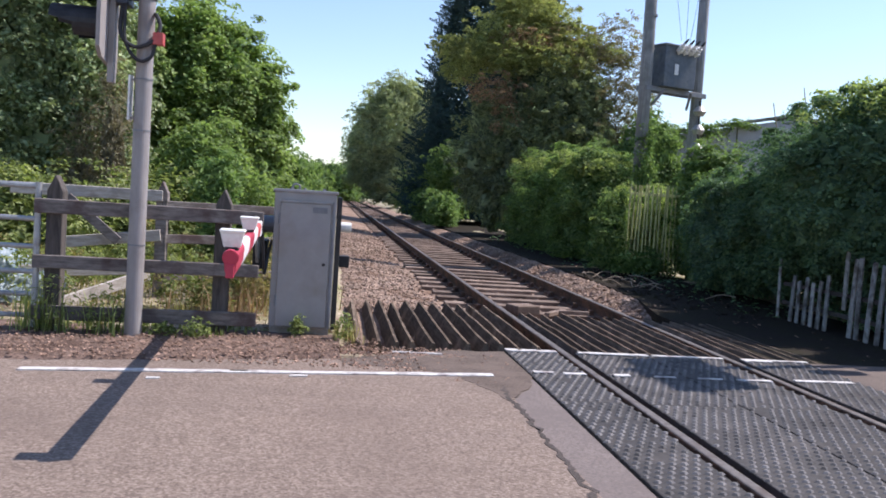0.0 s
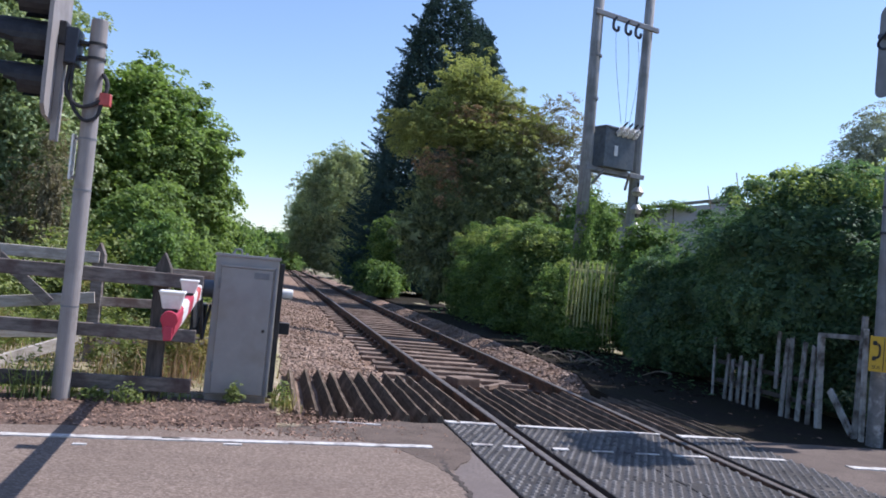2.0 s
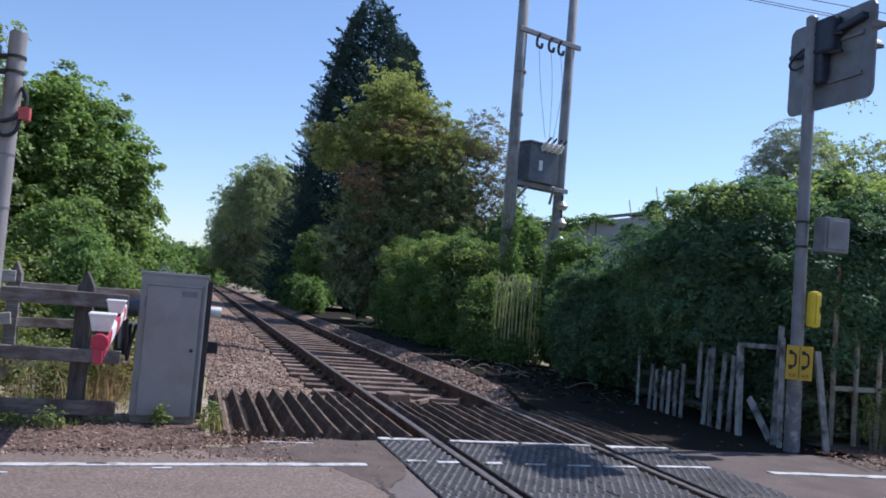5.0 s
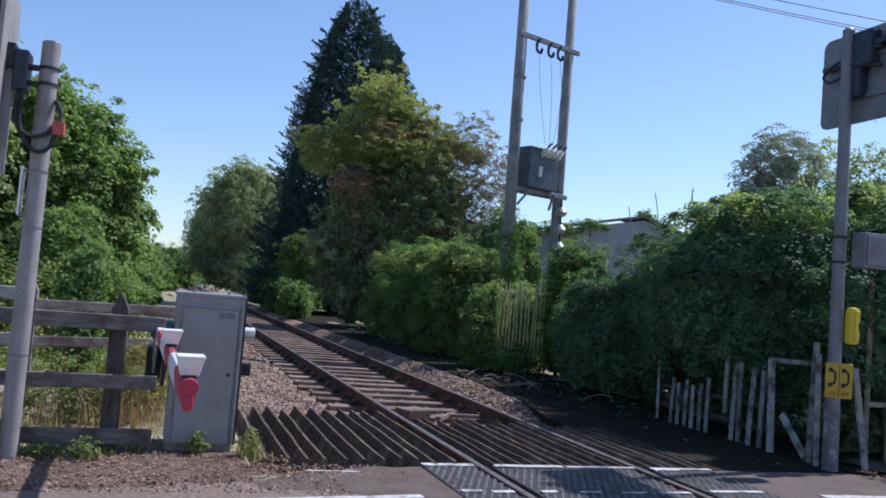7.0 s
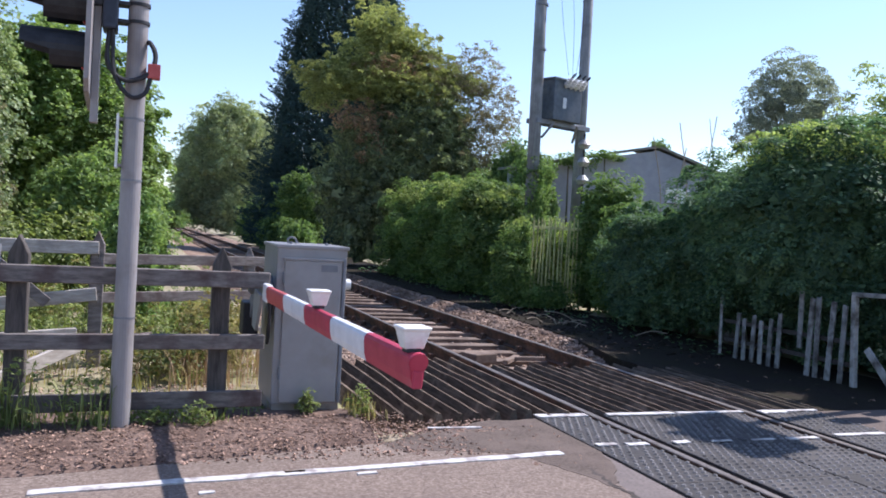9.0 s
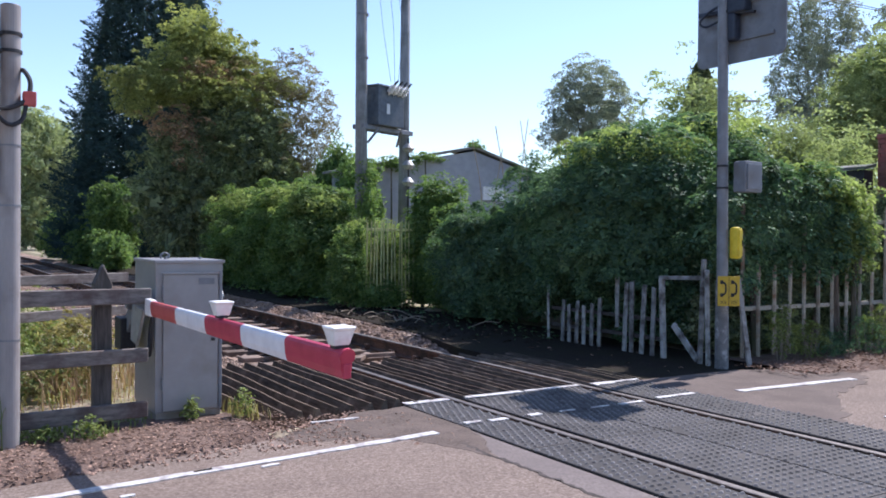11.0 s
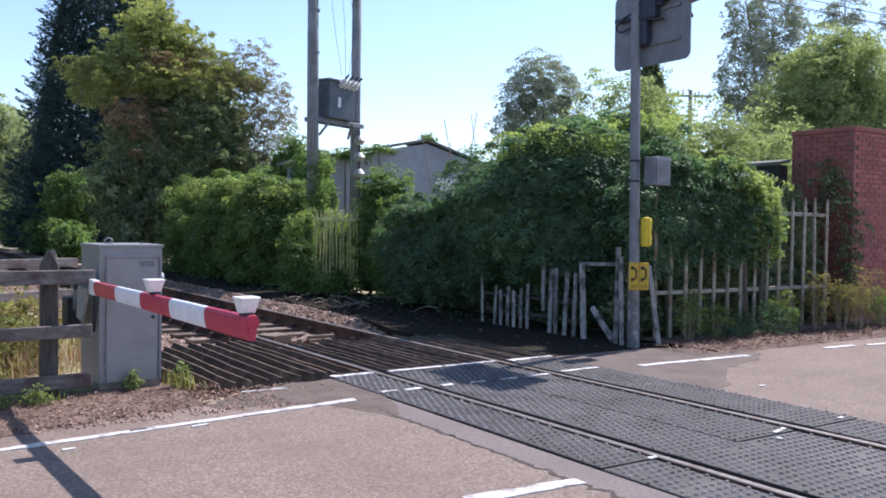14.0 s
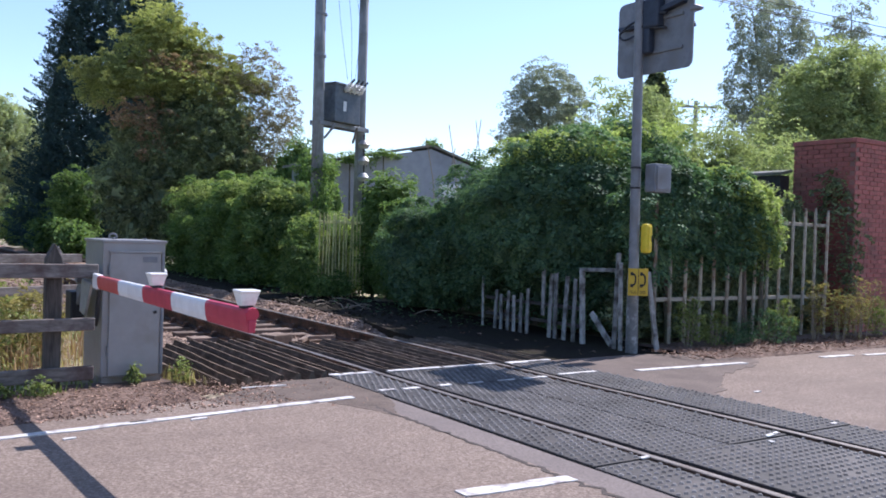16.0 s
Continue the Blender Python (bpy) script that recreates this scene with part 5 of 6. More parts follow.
# ---- transformer on two poles ----
def transformer():
    t = thing("pole_transformer", "grey transformer on a platform between two wooden poles", "transformer", (5.5, 12.1, 0))
    L, R = Vector((4.69, 11.72, 0)), Vector((6.22, 12.35, 0))
    d = (R - L).normalized()
    q = Vector((d.y, -d.x, 0))
    part("pole", tube(L + Vector((0.08, 0, -0.1)), L + Vector((0.0, 0, 10.3)), 0.155, 0.115, 16), "pole_wood", t, smooth=True)
    part("pole", tube(R + Vector((0, 0, -0.1)), R + Vector((0.02, 0, 10.3)), 0.135, 0.11, 16), "pole_wood", t, smooth=True)
    z = 4.02
    for s in (-0.14, 0.14):
        part("platform_beam", bar(L + q * s - d * 0.05 + Vector((0, 0, z)), R + q * s + d * 0.15 + Vector((0, 0, z)), 0.06, 0.11), "steel_grey", t)
    c = L.lerp(R, 0.47) + Vector((0, 0, z + 0.06))
    ang = math.degrees(math.atan2(d.y, d.x))
    o = box((-0.48, -0.32, 0.0), (0.48, 0.28, 0.92), 0.02)
    box((-0.51, -0.35, 0.90), (0.51, 0.31, 0.95), 0.01, bm=o)
    o.transform(pose(*c, 0, 0, ang))
    tank = part("tank", o, "transformer", t, "dark grey oil tank")
    for k in range(7):
        o = box((-0.40 + k * 0.13, 0.28, 0.12), (-0.385 + k * 0.13, 0.40, 0.8))
        o.transform(pose(*c, 0, 0, ang))
        part("cooling_fin", o, "transformer", tank)
    o = box((-0.18, -0.335, 0.28), (-0.07, -0.322, 0.52), 0.002)
    o.transform(pose(*c, 0, 0, ang))
    part("notice_plate", o, "porcelain", tank, "small white notice plate")
    # porcelain bushings lean out over the front edge, each with a dark clamp at its tip
    for k in range(4):
        u = -0.10 + k * 0.17
        o = bmesh.new()
        for j in range(3):
            tube((u, -0.34 - 0.045 * j, 0.80 + 0.05 * j), (u, -0.37 - 0.045 * j, 0.835 + 0.05 * j), 0.078 - 0.008 * j, n=12, bm=o)
        tube((u, -0.30, 0.76), (u, -0.50, 0.97), 0.034, n=8, bm=o)
        o.transform(pose(*c, 0, 0, ang))
        bsh = part("bushing", o, "porcelain", tank, "pale ribbed insulator bushing")
        o = tube((u, -0.49, 0.96), (u + 0.05, -0.56, 1.06), 0.030, 0.02, 8)
        o.transform(pose(*c, 0, 0, ang))
        part("terminal_clamp", o, "black", tank, "dark terminal clamp")
    for u in (-0.40, 0.40):
        o = bar((u, -0.30, -0.06), (u * 1.35, -0.05, -0.42), 0.05, 0.05)
        o.transform(pose(*c, 0, 0, ang))
        part("platform_brace", o, "steel_grey", t)
    za = 7.60
    part("cross_arm", bar(L + Vector((0, 0, za)) - d * 0.2 + q * 0.16, R + Vector((0, 0, za)) + d * 0.2 + q * 0.16, 0.08, 0.11), "steel_grey", t)
    for k in (0.26, 0.5, 0.7):
        p = L.lerp(R, k) + q * 0.2 + Vector((0, 0, za))
        part("insulator", hose([p, p + Vector((-0.06, 0, -0.12)), p + Vector((-0.05, 0, -0.28)), p + Vector((0.05, 0, -0.32)), p + Vector((0.07, 0, -0.22))], 0.035), "navy", t, "dark strain insulator")
        part("jumper_wire", hose([p + Vector((0, 0, -0.3)), p + Vector((0.08, -0.05, -1.2)), c + Vector((0.2, -0.3, 1.05)) + d * (k - 0.5) * 0.6], 0.005, 5), "black", t)
    part("top_arm", bar(L + Vector((0, 0, 9.7)) - d * 0.5, R + Vector((0, 0, 9.7)) + d * 0.5, 0.09, 0.12), "pole_wood", t)
    for k in range(3):
        p = R + q * 0.14 + Vector((0, 0, 3.55 - 0.42 * k))
        o = tube(p, p + Vector((0, 0, 0.10)), 0.10, 0.16, 12)
        tube(p + Vector((0, 0, 0.10)), p + Vector((0, 0, 0.22)), 0.16, 0.07, 12, bm=o)
        part("cable_box", o, "gate_steel", t, "grey cable terminal cone")
    part("down_cable", hose([R + q * 0.15 + Vector((0, 0, 3.9)), R + q * 0.16 + Vector((0, 0, 2.6)), R + q * 0.15 + Vector((0, 0, 0.1))], 0.02), "black", t)
    for z in (2.55, 5.6, 6.6):
        part("pole_band", tube(L + Vector((0.05, 0, z)), L + Vector((0.05, 0, z + 0.05)), 0.15, n=16), "steel_grey", t)
    return t


transformer()
for k, (a, b, sag) in enumerate((((6.2, 12.3, 9.75), (60, 2, 9.5), 1.2), ((6.4, 12.4, 9.75), (60, 5, 10.6), 1.2), ((4.8, 11.8, 9.75), (60, -1, 9.0), 1.3))):
    a, b = Vector(a), Vector(b)
    pts = [a.lerp(b, s / 8) - Vector((0, 0, 4 * sag * (s / 8) * (1 - s / 8))) for s in range(9)]
    tagged(part("overhead_wire", hose(pts, 0.012, 5), "black"), "thin dark overhead power line", "power line")


# ---- grey gabled building beyond the hedge ----
def shed():
    t = thing("gabled_building", "low grey rendered building with a shallow gabled roof", "building", (11.2, 20, 0))
    xl, xr, xp, y0, y1, ze, zp = 6.95, 15.2, 11.4, 17.0, 18.3, 3.30, 4.36
    o = bmesh.new()
    zl = ze + 0.16
    prof = [(xl, -0.05), (xr, -0.05), (xr, ze - 0.05), (xp, zp - 0.08), (xl, zl - 0.05)]
    prism(prof, y0, y1, bm=o)
    part("wall", o, "render_wall", t)
    for s, xe in ((0, xl), (1, xr)):
        o = bmesh.new()
        e = -0.25 if s == 0 else 0.25
        ze2 = (zl if s == 0 else ze) - 0.07
        vs = [(xp, zp), (xe + e, ze2), (xe + e, ze2 + 0.08), (xp, zp + 0.08)]
        prism(vs, y0 - 0.06, y1 + 0.2, bm=o)
        part("roof", o, "roof_sheet", t, "weathered dull roof sheeting")
    w = part("window", box((11.75, y0 - 0.03, 2.70), (12.6, y0 + 0.02, 3.15), 0.006), "porcelain", t, "small pale window")
    part("window_frame", box((11.70, y0 - 0.045, 2.66), (12.65, y0 - 0.028, 2.70), 0.003), "flaked_white", w)
    return t


shed()


# ---- telegraph pole far off ----
tp = thing("telegraph_pole", "distant wooden telegraph pole with one cross-arm", "telegraph pole", (39.8, 30, 0))
part("pole", tube((39.8, 30, -0.1), (39.8, 30, 10.6), 0.16, 0.12, 10), "pole_wood", tp)
part("cross_arm", bar((38.0, 30.2, 10.1), (41.6, 29.8, 10.35), 0.12, 0.14), "pole_wood", tp)
for x, y in ((38.1, 30.2), (39.2, 30.1), (40.5, 29.9), (41.5, 29.8)):
    part("insulator", tube((x, y, 10.2), (x, y, 10.6), 0.06, 0.05, 8), "porcelain", tp)


# ---- vegetation ----
def tree(label, base, height, blobs, count, size, mat, seed, r=0.2, name="tree", **kw):
    t = thing(name, label, "tree" if name == "tree" else name, (base[0], base[1], 0))
    tops = [b[0] for b in blobs]
    trunk(t, (base[0], base[1], -0.1), (base[0] + 0.1, base[1], height * 0.6), r, tops[:5], seed)
    foliage("crown", mat, blobs, count, size, t, seed, **kw)
    return t


def shrub(label, blobs, count, size, mat, seed, name="bush", **kw):
    c = np.mean([b[0] for b in blobs], 0)
    t = thing(name, label, "bush" if name == "bush" else "hedge", (float(c[0]), float(c[1]), 0))
    foliage("foliage", mat, blobs, count, size, t, seed, **kw)
    rnd = random.Random(seed)
    for i, (c, r) in enumerate(blobs[:4]):
        s = tube((c[0], c[1], -0.08), (c[0] + rnd.uniform(-0.2, 0.2), c[1], c[2]), 0.05, 0.02, 6)
        part("stem", s, "bark", t)
    return t


# ivy mass over the fences by the far post
shrub("great mound of glossy dark green ivy over the old fence", [((4.75, 2.85, 1.72), (1.2, 1.55, 1.2)), ((5.1, 2.4, 0.9), (0.95, 1.3, 1.1)), ((5.2, 4.7, 1.35), (1.25, 1.5, 1.35)), ((5.9, 1.9, 1.3), (1.1, 0.85, 1.15)),
      ((6.5, 3.0, 1.65), (1.0, 1.1, 1.65)), ((4.6, 6.2, 0.85), (0.9, 1.2, 1.0)), ((7.6, 5.8, 1.5), (1.6, 1.7, 1.9))], 215000, 0.050, "leaf_ivy", 21, clump=0.20, per_clump=150, wide=0.85, tidy=0.82, core=0.84, sprays=0.55, ragged=0.04, amp=0.6, shell=(0.88, 1.02))
# lit end of the hanging ivy: sunlight put into a paler leaf colour
shrub("ivy in a painted sunlit yellow green, trailing at the end of the palisade", [((6.72, 0.60, 1.55), (0.30, 0.28, 0.62)), ((6.35, 0.58, 1.65), (0.30, 0.26, 0.5)), ((6.2, 1.0, 2.15), (0.7, 0.45, 0.30))], 11000, 0.055, "leaf_sunlit", 30, clump=0.10, per_clump=24, wide=0.6, tidy=0.6, core=0.5, ragged=0.2)
shrub("dark ivy hanging over the palisade fence", [((6.2, 0.85, 1.55), (0.80, 0.42, 0.72)), ((5.05, 0.85, 1.65), (0.95, 0.42, 0.80))], 36000, 0.050, "leaf_ivy", 22, clump=0.15, per_clump=90, wide=0.85, tidy=0.82, core=0.84, sprays=0.55, amp=0.6, shell=(0.88, 1.02))
shrub("dark growth behind the palisade fence", [((7.4, 1.35, 0.95), (0.9, 0.45, 1.1)), ((8.4, 1.3, 0.9), (0.5, 0.4, 1.2)), ((5.6, 1.2, 0.6), (1.3, 0.4, 0.8))], 22000, 0.065, "leaf_dark", 29, clump=0.12, per_clump=28, core=0.9)
shrub("ivy bush climbing beside the green palisade", [((5.30, 8.9, 1.15), (0.52, 0.55, 1.3)), ((5.05, 9.35, 1.1), (0.33, 0.33, 1.25)), ((5.1, 7.9, 0.8), (0.6, 0.8, 0.95))], 24000, 0.07, "leaf_hedge", 23, clump=0.16, per_clump=36, wide=0.7, tidy=0.65, core=0.82, sprays=0.65)
shrub("straggling bramble at the foot of the green palisade", [((3.5, 9.6, 0.5), (0.34, 0.4, 0.66)), ((4.05, 9.15, 0.16), (0.6, 0.3, 0.30)), ((3.75, 9.75, 0.9), (0.14, 0.2, 0.8)), ((3.55, 10.1, 0.75), (0.3, 0.3, 0.9))], 6500, 0.065, "leaf_hedge", 24, clump=0.13, per_clump=24, wide=0.6, core=0.55)
shrub("ivy climbing the foot of the transformer pole", [((4.83, 11.65, 1.5), (0.30, 0.30, 1.7)), ((6.85, 12.0, 1.15), (0.6, 0.45, 1.35)), ((5.5, 12.6, 0.9), (0.5, 0.4, 0.95))], 9000, 0.075, "leaf_hedge", 25, clump=0.12, per_clump=24, core=0.6)
shrub("long dark hedge of bramble and ivy beside the track", [((4.4, 13.2, 1.0), (1.1, 1.3, 1.45)), ((4.75, 16.2, 1.1), (1.3, 1.9, 1.6)), ((4.85, 19.0, 1.1), (1.4, 1.9, 1.6))],
      115000, 0.068, "leaf_hedge", 26, "hedge", clump=0.26, per_clump=120, wide=0.8, tidy=0.8, core=0.82, sprays=0.6, ragged=0.05, amp=0.65, shell=(0.86, 1.02))
# lit growth behind the pales, its brightness held in the leaf colour
shrub("yellow green growth behind the old palisade panel", [((4.0, 10.35, 0.65), (0.5, 0.35, 0.95)), ((4.75, 10.2, 0.65), (0.5, 0.35, 1.0))], 12000, 0.06, "leaf_sunlit", 47, clump=0.12, per_clump=26, wide=0.55, tidy=0.5, core=0.6, sprays=0.7)
# paler leaves added on the hedge top to paint its sunlit fringe
shrub("pale leaf caps with sunlight put into their colour, hedge top", [((4.35, 13.1, 2.15), (0.75, 1.0, 0.28)), ((4.6, 15.8, 2.4), (0.85, 1.4, 0.28)), ((4.7, 18.6, 2.4), (0.9, 1.4, 0.28))], 14000, 0.07, "leaf_sunlit", 45, clump=0.16, per_clump=30, wide=0.6, tidy=0.5, core=0, sprays=0.8, ragged=0.15)
# the same painted sunlight, as caps on the ivy mound
shrub("pale leaf caps with sunlight put into their colour, ivy mound", [((4.7, 2.8, 2.72), (0.8, 1.1, 0.2)), ((6.4, 2.8, 3.0), (0.65, 0.7, 0.28)), ((5.9, 1.8, 2.25), (0.7, 0.5, 0.2))], 9000, 0.05, "leaf_sunlit", 46, clump=0.12, per_clump=26, wide=0.7, tidy=0.5, core=0, sprays=0.8, ragged=0.12)
shrub("bright green holly bush beside the track", [((3.4, 33.8, 2.45), (1.15, 1.0, 1.2)), ((3.4, 33.8, 1.2), (1.0, 0.9, 1.1))], 9000, 0.13, "leaf_hedge", 27, clump=0.16, per_clump=26, core=0.75)
shrub("low green scrub beside the far track", [((2.75, 31, 0.6), (0.8, 1.6, 0.9)), ((2.9, 38, 0.8), (0.9, 2.0, 1.2)), ((3.2, 48, 1.2), (1.2, 3, 1.6))], 6000, 0.15, "leaf_hedge", 28, clump=0.25, per_clump=26, core=0.75)

# mixed olive and brown tree in front of the conifers
big = thing("tree", "tall mixed tree with olive yellow top and dead brown sprays", "tree", (5.8, 25.5, 0))
trunk(big, (5.8, 25.5, -0.1), (6.0, 25.5, 6.0), 0.28, [(4.5, 24.8, 7.5), (7.6, 25, 6.5), (5.6, 25.3, 8.5), (3.6, 24.8, 4.8), (7.9, 24.6, 4.6)], 31)
foliage("crown", "leaf_olive", [((4.5, 25.2, 8.6), (0.95, 0.9, 1.0)), ((5.5, 25.3, 8.0), (1.2, 1.1, 0.9)), ((3.9, 25.0, 7.3), (1.2, 1.0, 0.7)), ((6.7, 25.2, 7.3), (1.3, 1.0, 0.65)), ((8.0, 25.0, 7.0), (0.75, 0.7, 0.35)), ((5.2, 24.7, 6.6), (1.6, 1.1, 0.8)), ((2.9, 24.7, 6.5), (1.1, 0.8, 0.5)), ((6.7, 24.8, 5.9), (1.3, 1.0, 0.8))], 34000, 0.13, big, 32, clump=0.17, per_clump=22, wide=0.35, tidy=0.3, core=0.45, ragged=0.3, sprays=0.75, label="olive yellow upper leaves")
# shade of the lower crown is painted by a darker leaf colour
foliage("crown", "leaf_dark", [((5.3, 24.9, 3.4), (2.3, 1.6, 3.0)), ((4.2, 24.6, 2.6), (1.7, 1.4, 2.4)), ((6.9, 24.8, 2.8), (1.9, 1.5, 2.4)), ((6.2, 24.7, 5.0), (1.7, 1.4, 1.3))], 34000, 0.15, big, 33, clump=0.26, per_clump=28, wide=0.5, tidy=0.35, core=0.85, label="lower leaves with shade put into a darker green")
foliage("crown", "leaf_dry", [((8.2, 24.8, 7.6), (0.9, 0.7, 0.7)), ((9.0, 24.6, 6.3), (0.75, 0.7, 0.9)), ((9.0, 24.6, 4.7), (0.8, 0.7, 1.0)), ((8.6, 24.5, 3.2), (0.9, 0.7, 1.2))], 9000, 0.11, big, 40, clump=0.2, per_clump=24, wide=0.4, tidy=0.3, core=0, ragged=0.3, sprays=0.8, label="thin grey brown outer leaves")
foliage("crown", "leaf_olive", [((2.2, 24.7, 6.75), (0.75, 0.6, 0.32)), ((2.4, 24.7, 5.9), (0.6, 0.6, 0.5))], 4500, 0.12, big, 43, clump=0.16, per_clump=22, wide=0.35, tidy=0.3, core=0.4, ragged=0.25, sprays=0.8, label="flat olive bough")
foliage("dead_spray", "leaf_brown", [((3.4, 23.9, 5.2), (0.75, 0.5, 0.5)), ((3.9, 23.7, 4.3), (0.5, 0.4, 0.8)), ((4.7, 24.0, 7.1), (0.9, 0.4, 0.35))], 4800, 0.11, big, 34, clump=0.16, per_clump=20, wide=0.35, tidy=0.2, core=0, ragged=0.5, sprays=0.8, label="dead reddish brown sprays")
OLIVE = [((4.5, 25.2, 8.5), (1.0, 0.9, 1.1)), ((5.5, 25.3, 7.9), (1.3, 1.1, 0.9)), ((3.9, 25.0, 7.2), (1.4, 1.0, 0.7)), ((6.6, 25.2, 7.1), (1.5, 1.0, 0.7)), ((5.2, 24.7, 6.5), (1.8, 1.2, 0.8)), ((3.1, 24.7, 6.4), (1.2, 0.8, 0.5))]
boughs("bough", "leaf_olive", OLIVE, 150, 150, 0.13, big, 37, 1.35, "olive yellow boughs")
# lower boughs use the same shade-darkened green
boughs("bough", "leaf_dark", [((5.0, 24.4, 4.6), (2.2, 1.6, 1.4)), ((4.4, 24.3, 2.6), (2.0, 1.5, 1.4)), ((6.8, 24.4, 3.4), (1.9, 1.5, 1.6))], 110, 130, 0.14, big, 38, 1.15, "dark green lower boughs")
boughs("bough", "leaf_dry", [((7.4, 24.6, 5.2), (1.9, 1.0, 1.6)), ((7.0, 24.6, 6.6), (1.7, 0.9, 0.8)), ((7.6, 24.6, 3.8), (1.7, 1.0, 1.3))], 90, 70, 0.10, big, 39, 1.3, "thin brown boughs")
foliage("dry_spray", "leaf_dry", [((7.9, 24.6, 5.0), (1.2, 0.9, 1.3)), ((8.3, 24.6, 3.9), (1.2, 0.9, 1.3)), ((8.9, 24.6, 5.2), (0.7, 0.6, 0.9)), ((7.4, 24.6, 6.5), (1.0, 0.7, 0.7)), ((5.8, 24.3, 7.2), (1.2, 0.5, 0.5))], 9000, 0.10, big, 36, clump=0.16, per_clump=20, wide=0.35, tidy=0.2, core=0, ragged=0.35, sprays=0.8, label="thin greyish brown sprays")
rt = random.Random(35)
tw = bmesh.new()
for k in range(80):
    a = Vector((7.9 + rt.uniform(-0.9, 0.9), 24.7 + rt.uniform(-0.6, 0.6), rt.uniform(3.0, 7.4)))
    bq = a + Vector((rt.uniform(0.3, 1.5), rt.uniform(-0.5, 0.5), rt.uniform(0.1, 1.0)))
    tube(a, bq, 0.016, 0.006, 5, bm=tw)
    tube(a.lerp(bq, 0.6), a.lerp(bq, 0.6) + Vector((rt.uniform(-0.1, 0.5), 0, rt.uniform(0.2, 0.6))), 0.010, 0.004, 4, bm=tw)
part("twig_spray", tw, "twig", big, "pale bare twigs")


def conifer(x, y, h, r, seed, mat="leaf_conifer", n=20000, size=0.21, label="tall dark blue green conifer with a ragged pointed outline", z0=0.2, power=0.6):
    t = thing("conifer", label, "tree", (x, y, 0))
    part("trunk", tube((x, y, -0.1), (x, y, h * 0.8), r * 0.07, 0.03, 10), "bark", t)
    rg = np.random.default_rng(seed)
    # skin of short sprays
    n1 = int(n * 0.6)
    z1 = z0 + (h - z0) * (1 - rg.random(n1) ** 0.62)
    a1 = rg.uniform(0, 2 * np.pi, n1)
    wave = 1 + 0.16 * np.sin(a1 * 5 + z1 * 1.9) * np.sin(z1 * 2.7 + a1 * 2)
    q1 = r * (1 - z1 / h) ** power * wave * rg.uniform(0.72, 0.97, n1) + 0.05
    # longer boughs that break the outline
    nb, n2 = 520, n - n1
    zb = z0 + (h - z0) * (1 - rg.random(nb) ** 0.62)
    ab = rg.uniform(0, 2 * np.pi, nb)
    rb = r * (1 - zb / h) ** power * rg.uniform(0.92, 1.14, nb) + 0.15
    k = rg.integers(0, nb, n2)
    s2 = rg.uniform(0.72, 1.0, n2)
    taper = (1.05 - s2) * 0.9
    q2 = rb[k] * s2
    a2 = ab[k] + rg.normal(size=n2) * 0.22 * taper
    z2 = zb[k] + 0.55 * (s2 - 0.72) * rb[k] + rg.normal(size=n2) * 0.35 * taper
    q, an, zz = np.r_[q1, q2], np.r_[a1, a2], np.r_[z1, z2]
    at = np.c_[x + np.cos(an) * q, y + np.sin(an) * q, np.maximum(zz, 0.05)]
    out = np.c_[np.cos(an), np.sin(an), np.full(n, 0.5)]
    v, f = leaf_quads(rg, at, out, size, 0.36, 0.4)
    array_mesh("crown", v, f, mat, t)
    m = 34000
    zc = z0 + (h * 0.98 - z0) * (1 - rg.random(m) ** 0.62)
    ac = rg.uniform(0, 2 * np.pi, m)
    qc = 0.80 * r * (1 - zc / h) ** power
    at = np.c_[x + np.cos(ac) * qc, y + np.sin(ac) * qc, zc]
    v, f = leaf_quads(rg, at, np.c_[np.cos(ac), np.sin(ac), np.full(m, 0.3)], size * 1.5, 0.7, 0.6)
    array_mesh("inner_leaves", v, f, mat, t, "dense inner growth")
    return t


conifer(6.1, 40.0, 17.6, 4.8, 41, n=115000, size=0.165, power=0.5)
conifer(8.3, 41.0, 16.0, 3.9, 42, n=34000)

tree("broad pale green willow beside the distant track", (5.5, 78), 12, [((3.8, 78, 7.5), (4.2, 4, 4.8)), ((1.5, 78, 5.0), (2.9, 3, 3.8)), ((7.5, 79, 5.5), (3.6, 3.5, 5.0)), ((4.5, 77, 2.6), (3.6, 3, 2.6))], 40000, 0.34, "leaf_willow", 51, 0.4, clump=0.45, per_clump=26, wide=0.35, droop=0.6, core=0.8)
tree("dense bright green maple beside the track", (-5.3, 14.5), 5.4, [((-5.5, 14.3, 3.4), (1.6, 1.6, 1.7)), ((-4.5, 14.2, 2.6), (1.2, 1.2, 1.7)), ((-6.6, 14.4, 2.8), (1.5, 1.4, 1.7)), ((-4.25, 14.0, 1.4), (0.85, 0.9, 1.2)), ((-5.6, 13.6, 1.6), (1.6, 1.0, 1.5))], 95000, 0.105, "leaf_maple", 61, 0.16, clump=0.21, per_clump=30, wide=0.75, tidy=0.6, core=0.82, sprays=0.7, ragged=0.12)
tree("tall dark green tree behind the gate", (-8.0, 10.5), 6.6, [((-7.7, 10.8, 4.4), (1.6, 1.7, 2.3)), ((-9.6, 10.5, 4.6), (2.0, 1.8, 2.6)), ((-7.0, 10.6, 2.6), (1.2, 1.3, 1.9)), ((-8.6, 10.0, 2.0), (1.8, 1.2, 1.9))], 70000, 0.10, "leaf_poplar", 62, 0.18, clump=0.26, per_clump=36, wide=0.65, core=0.84, sprays=0.7)
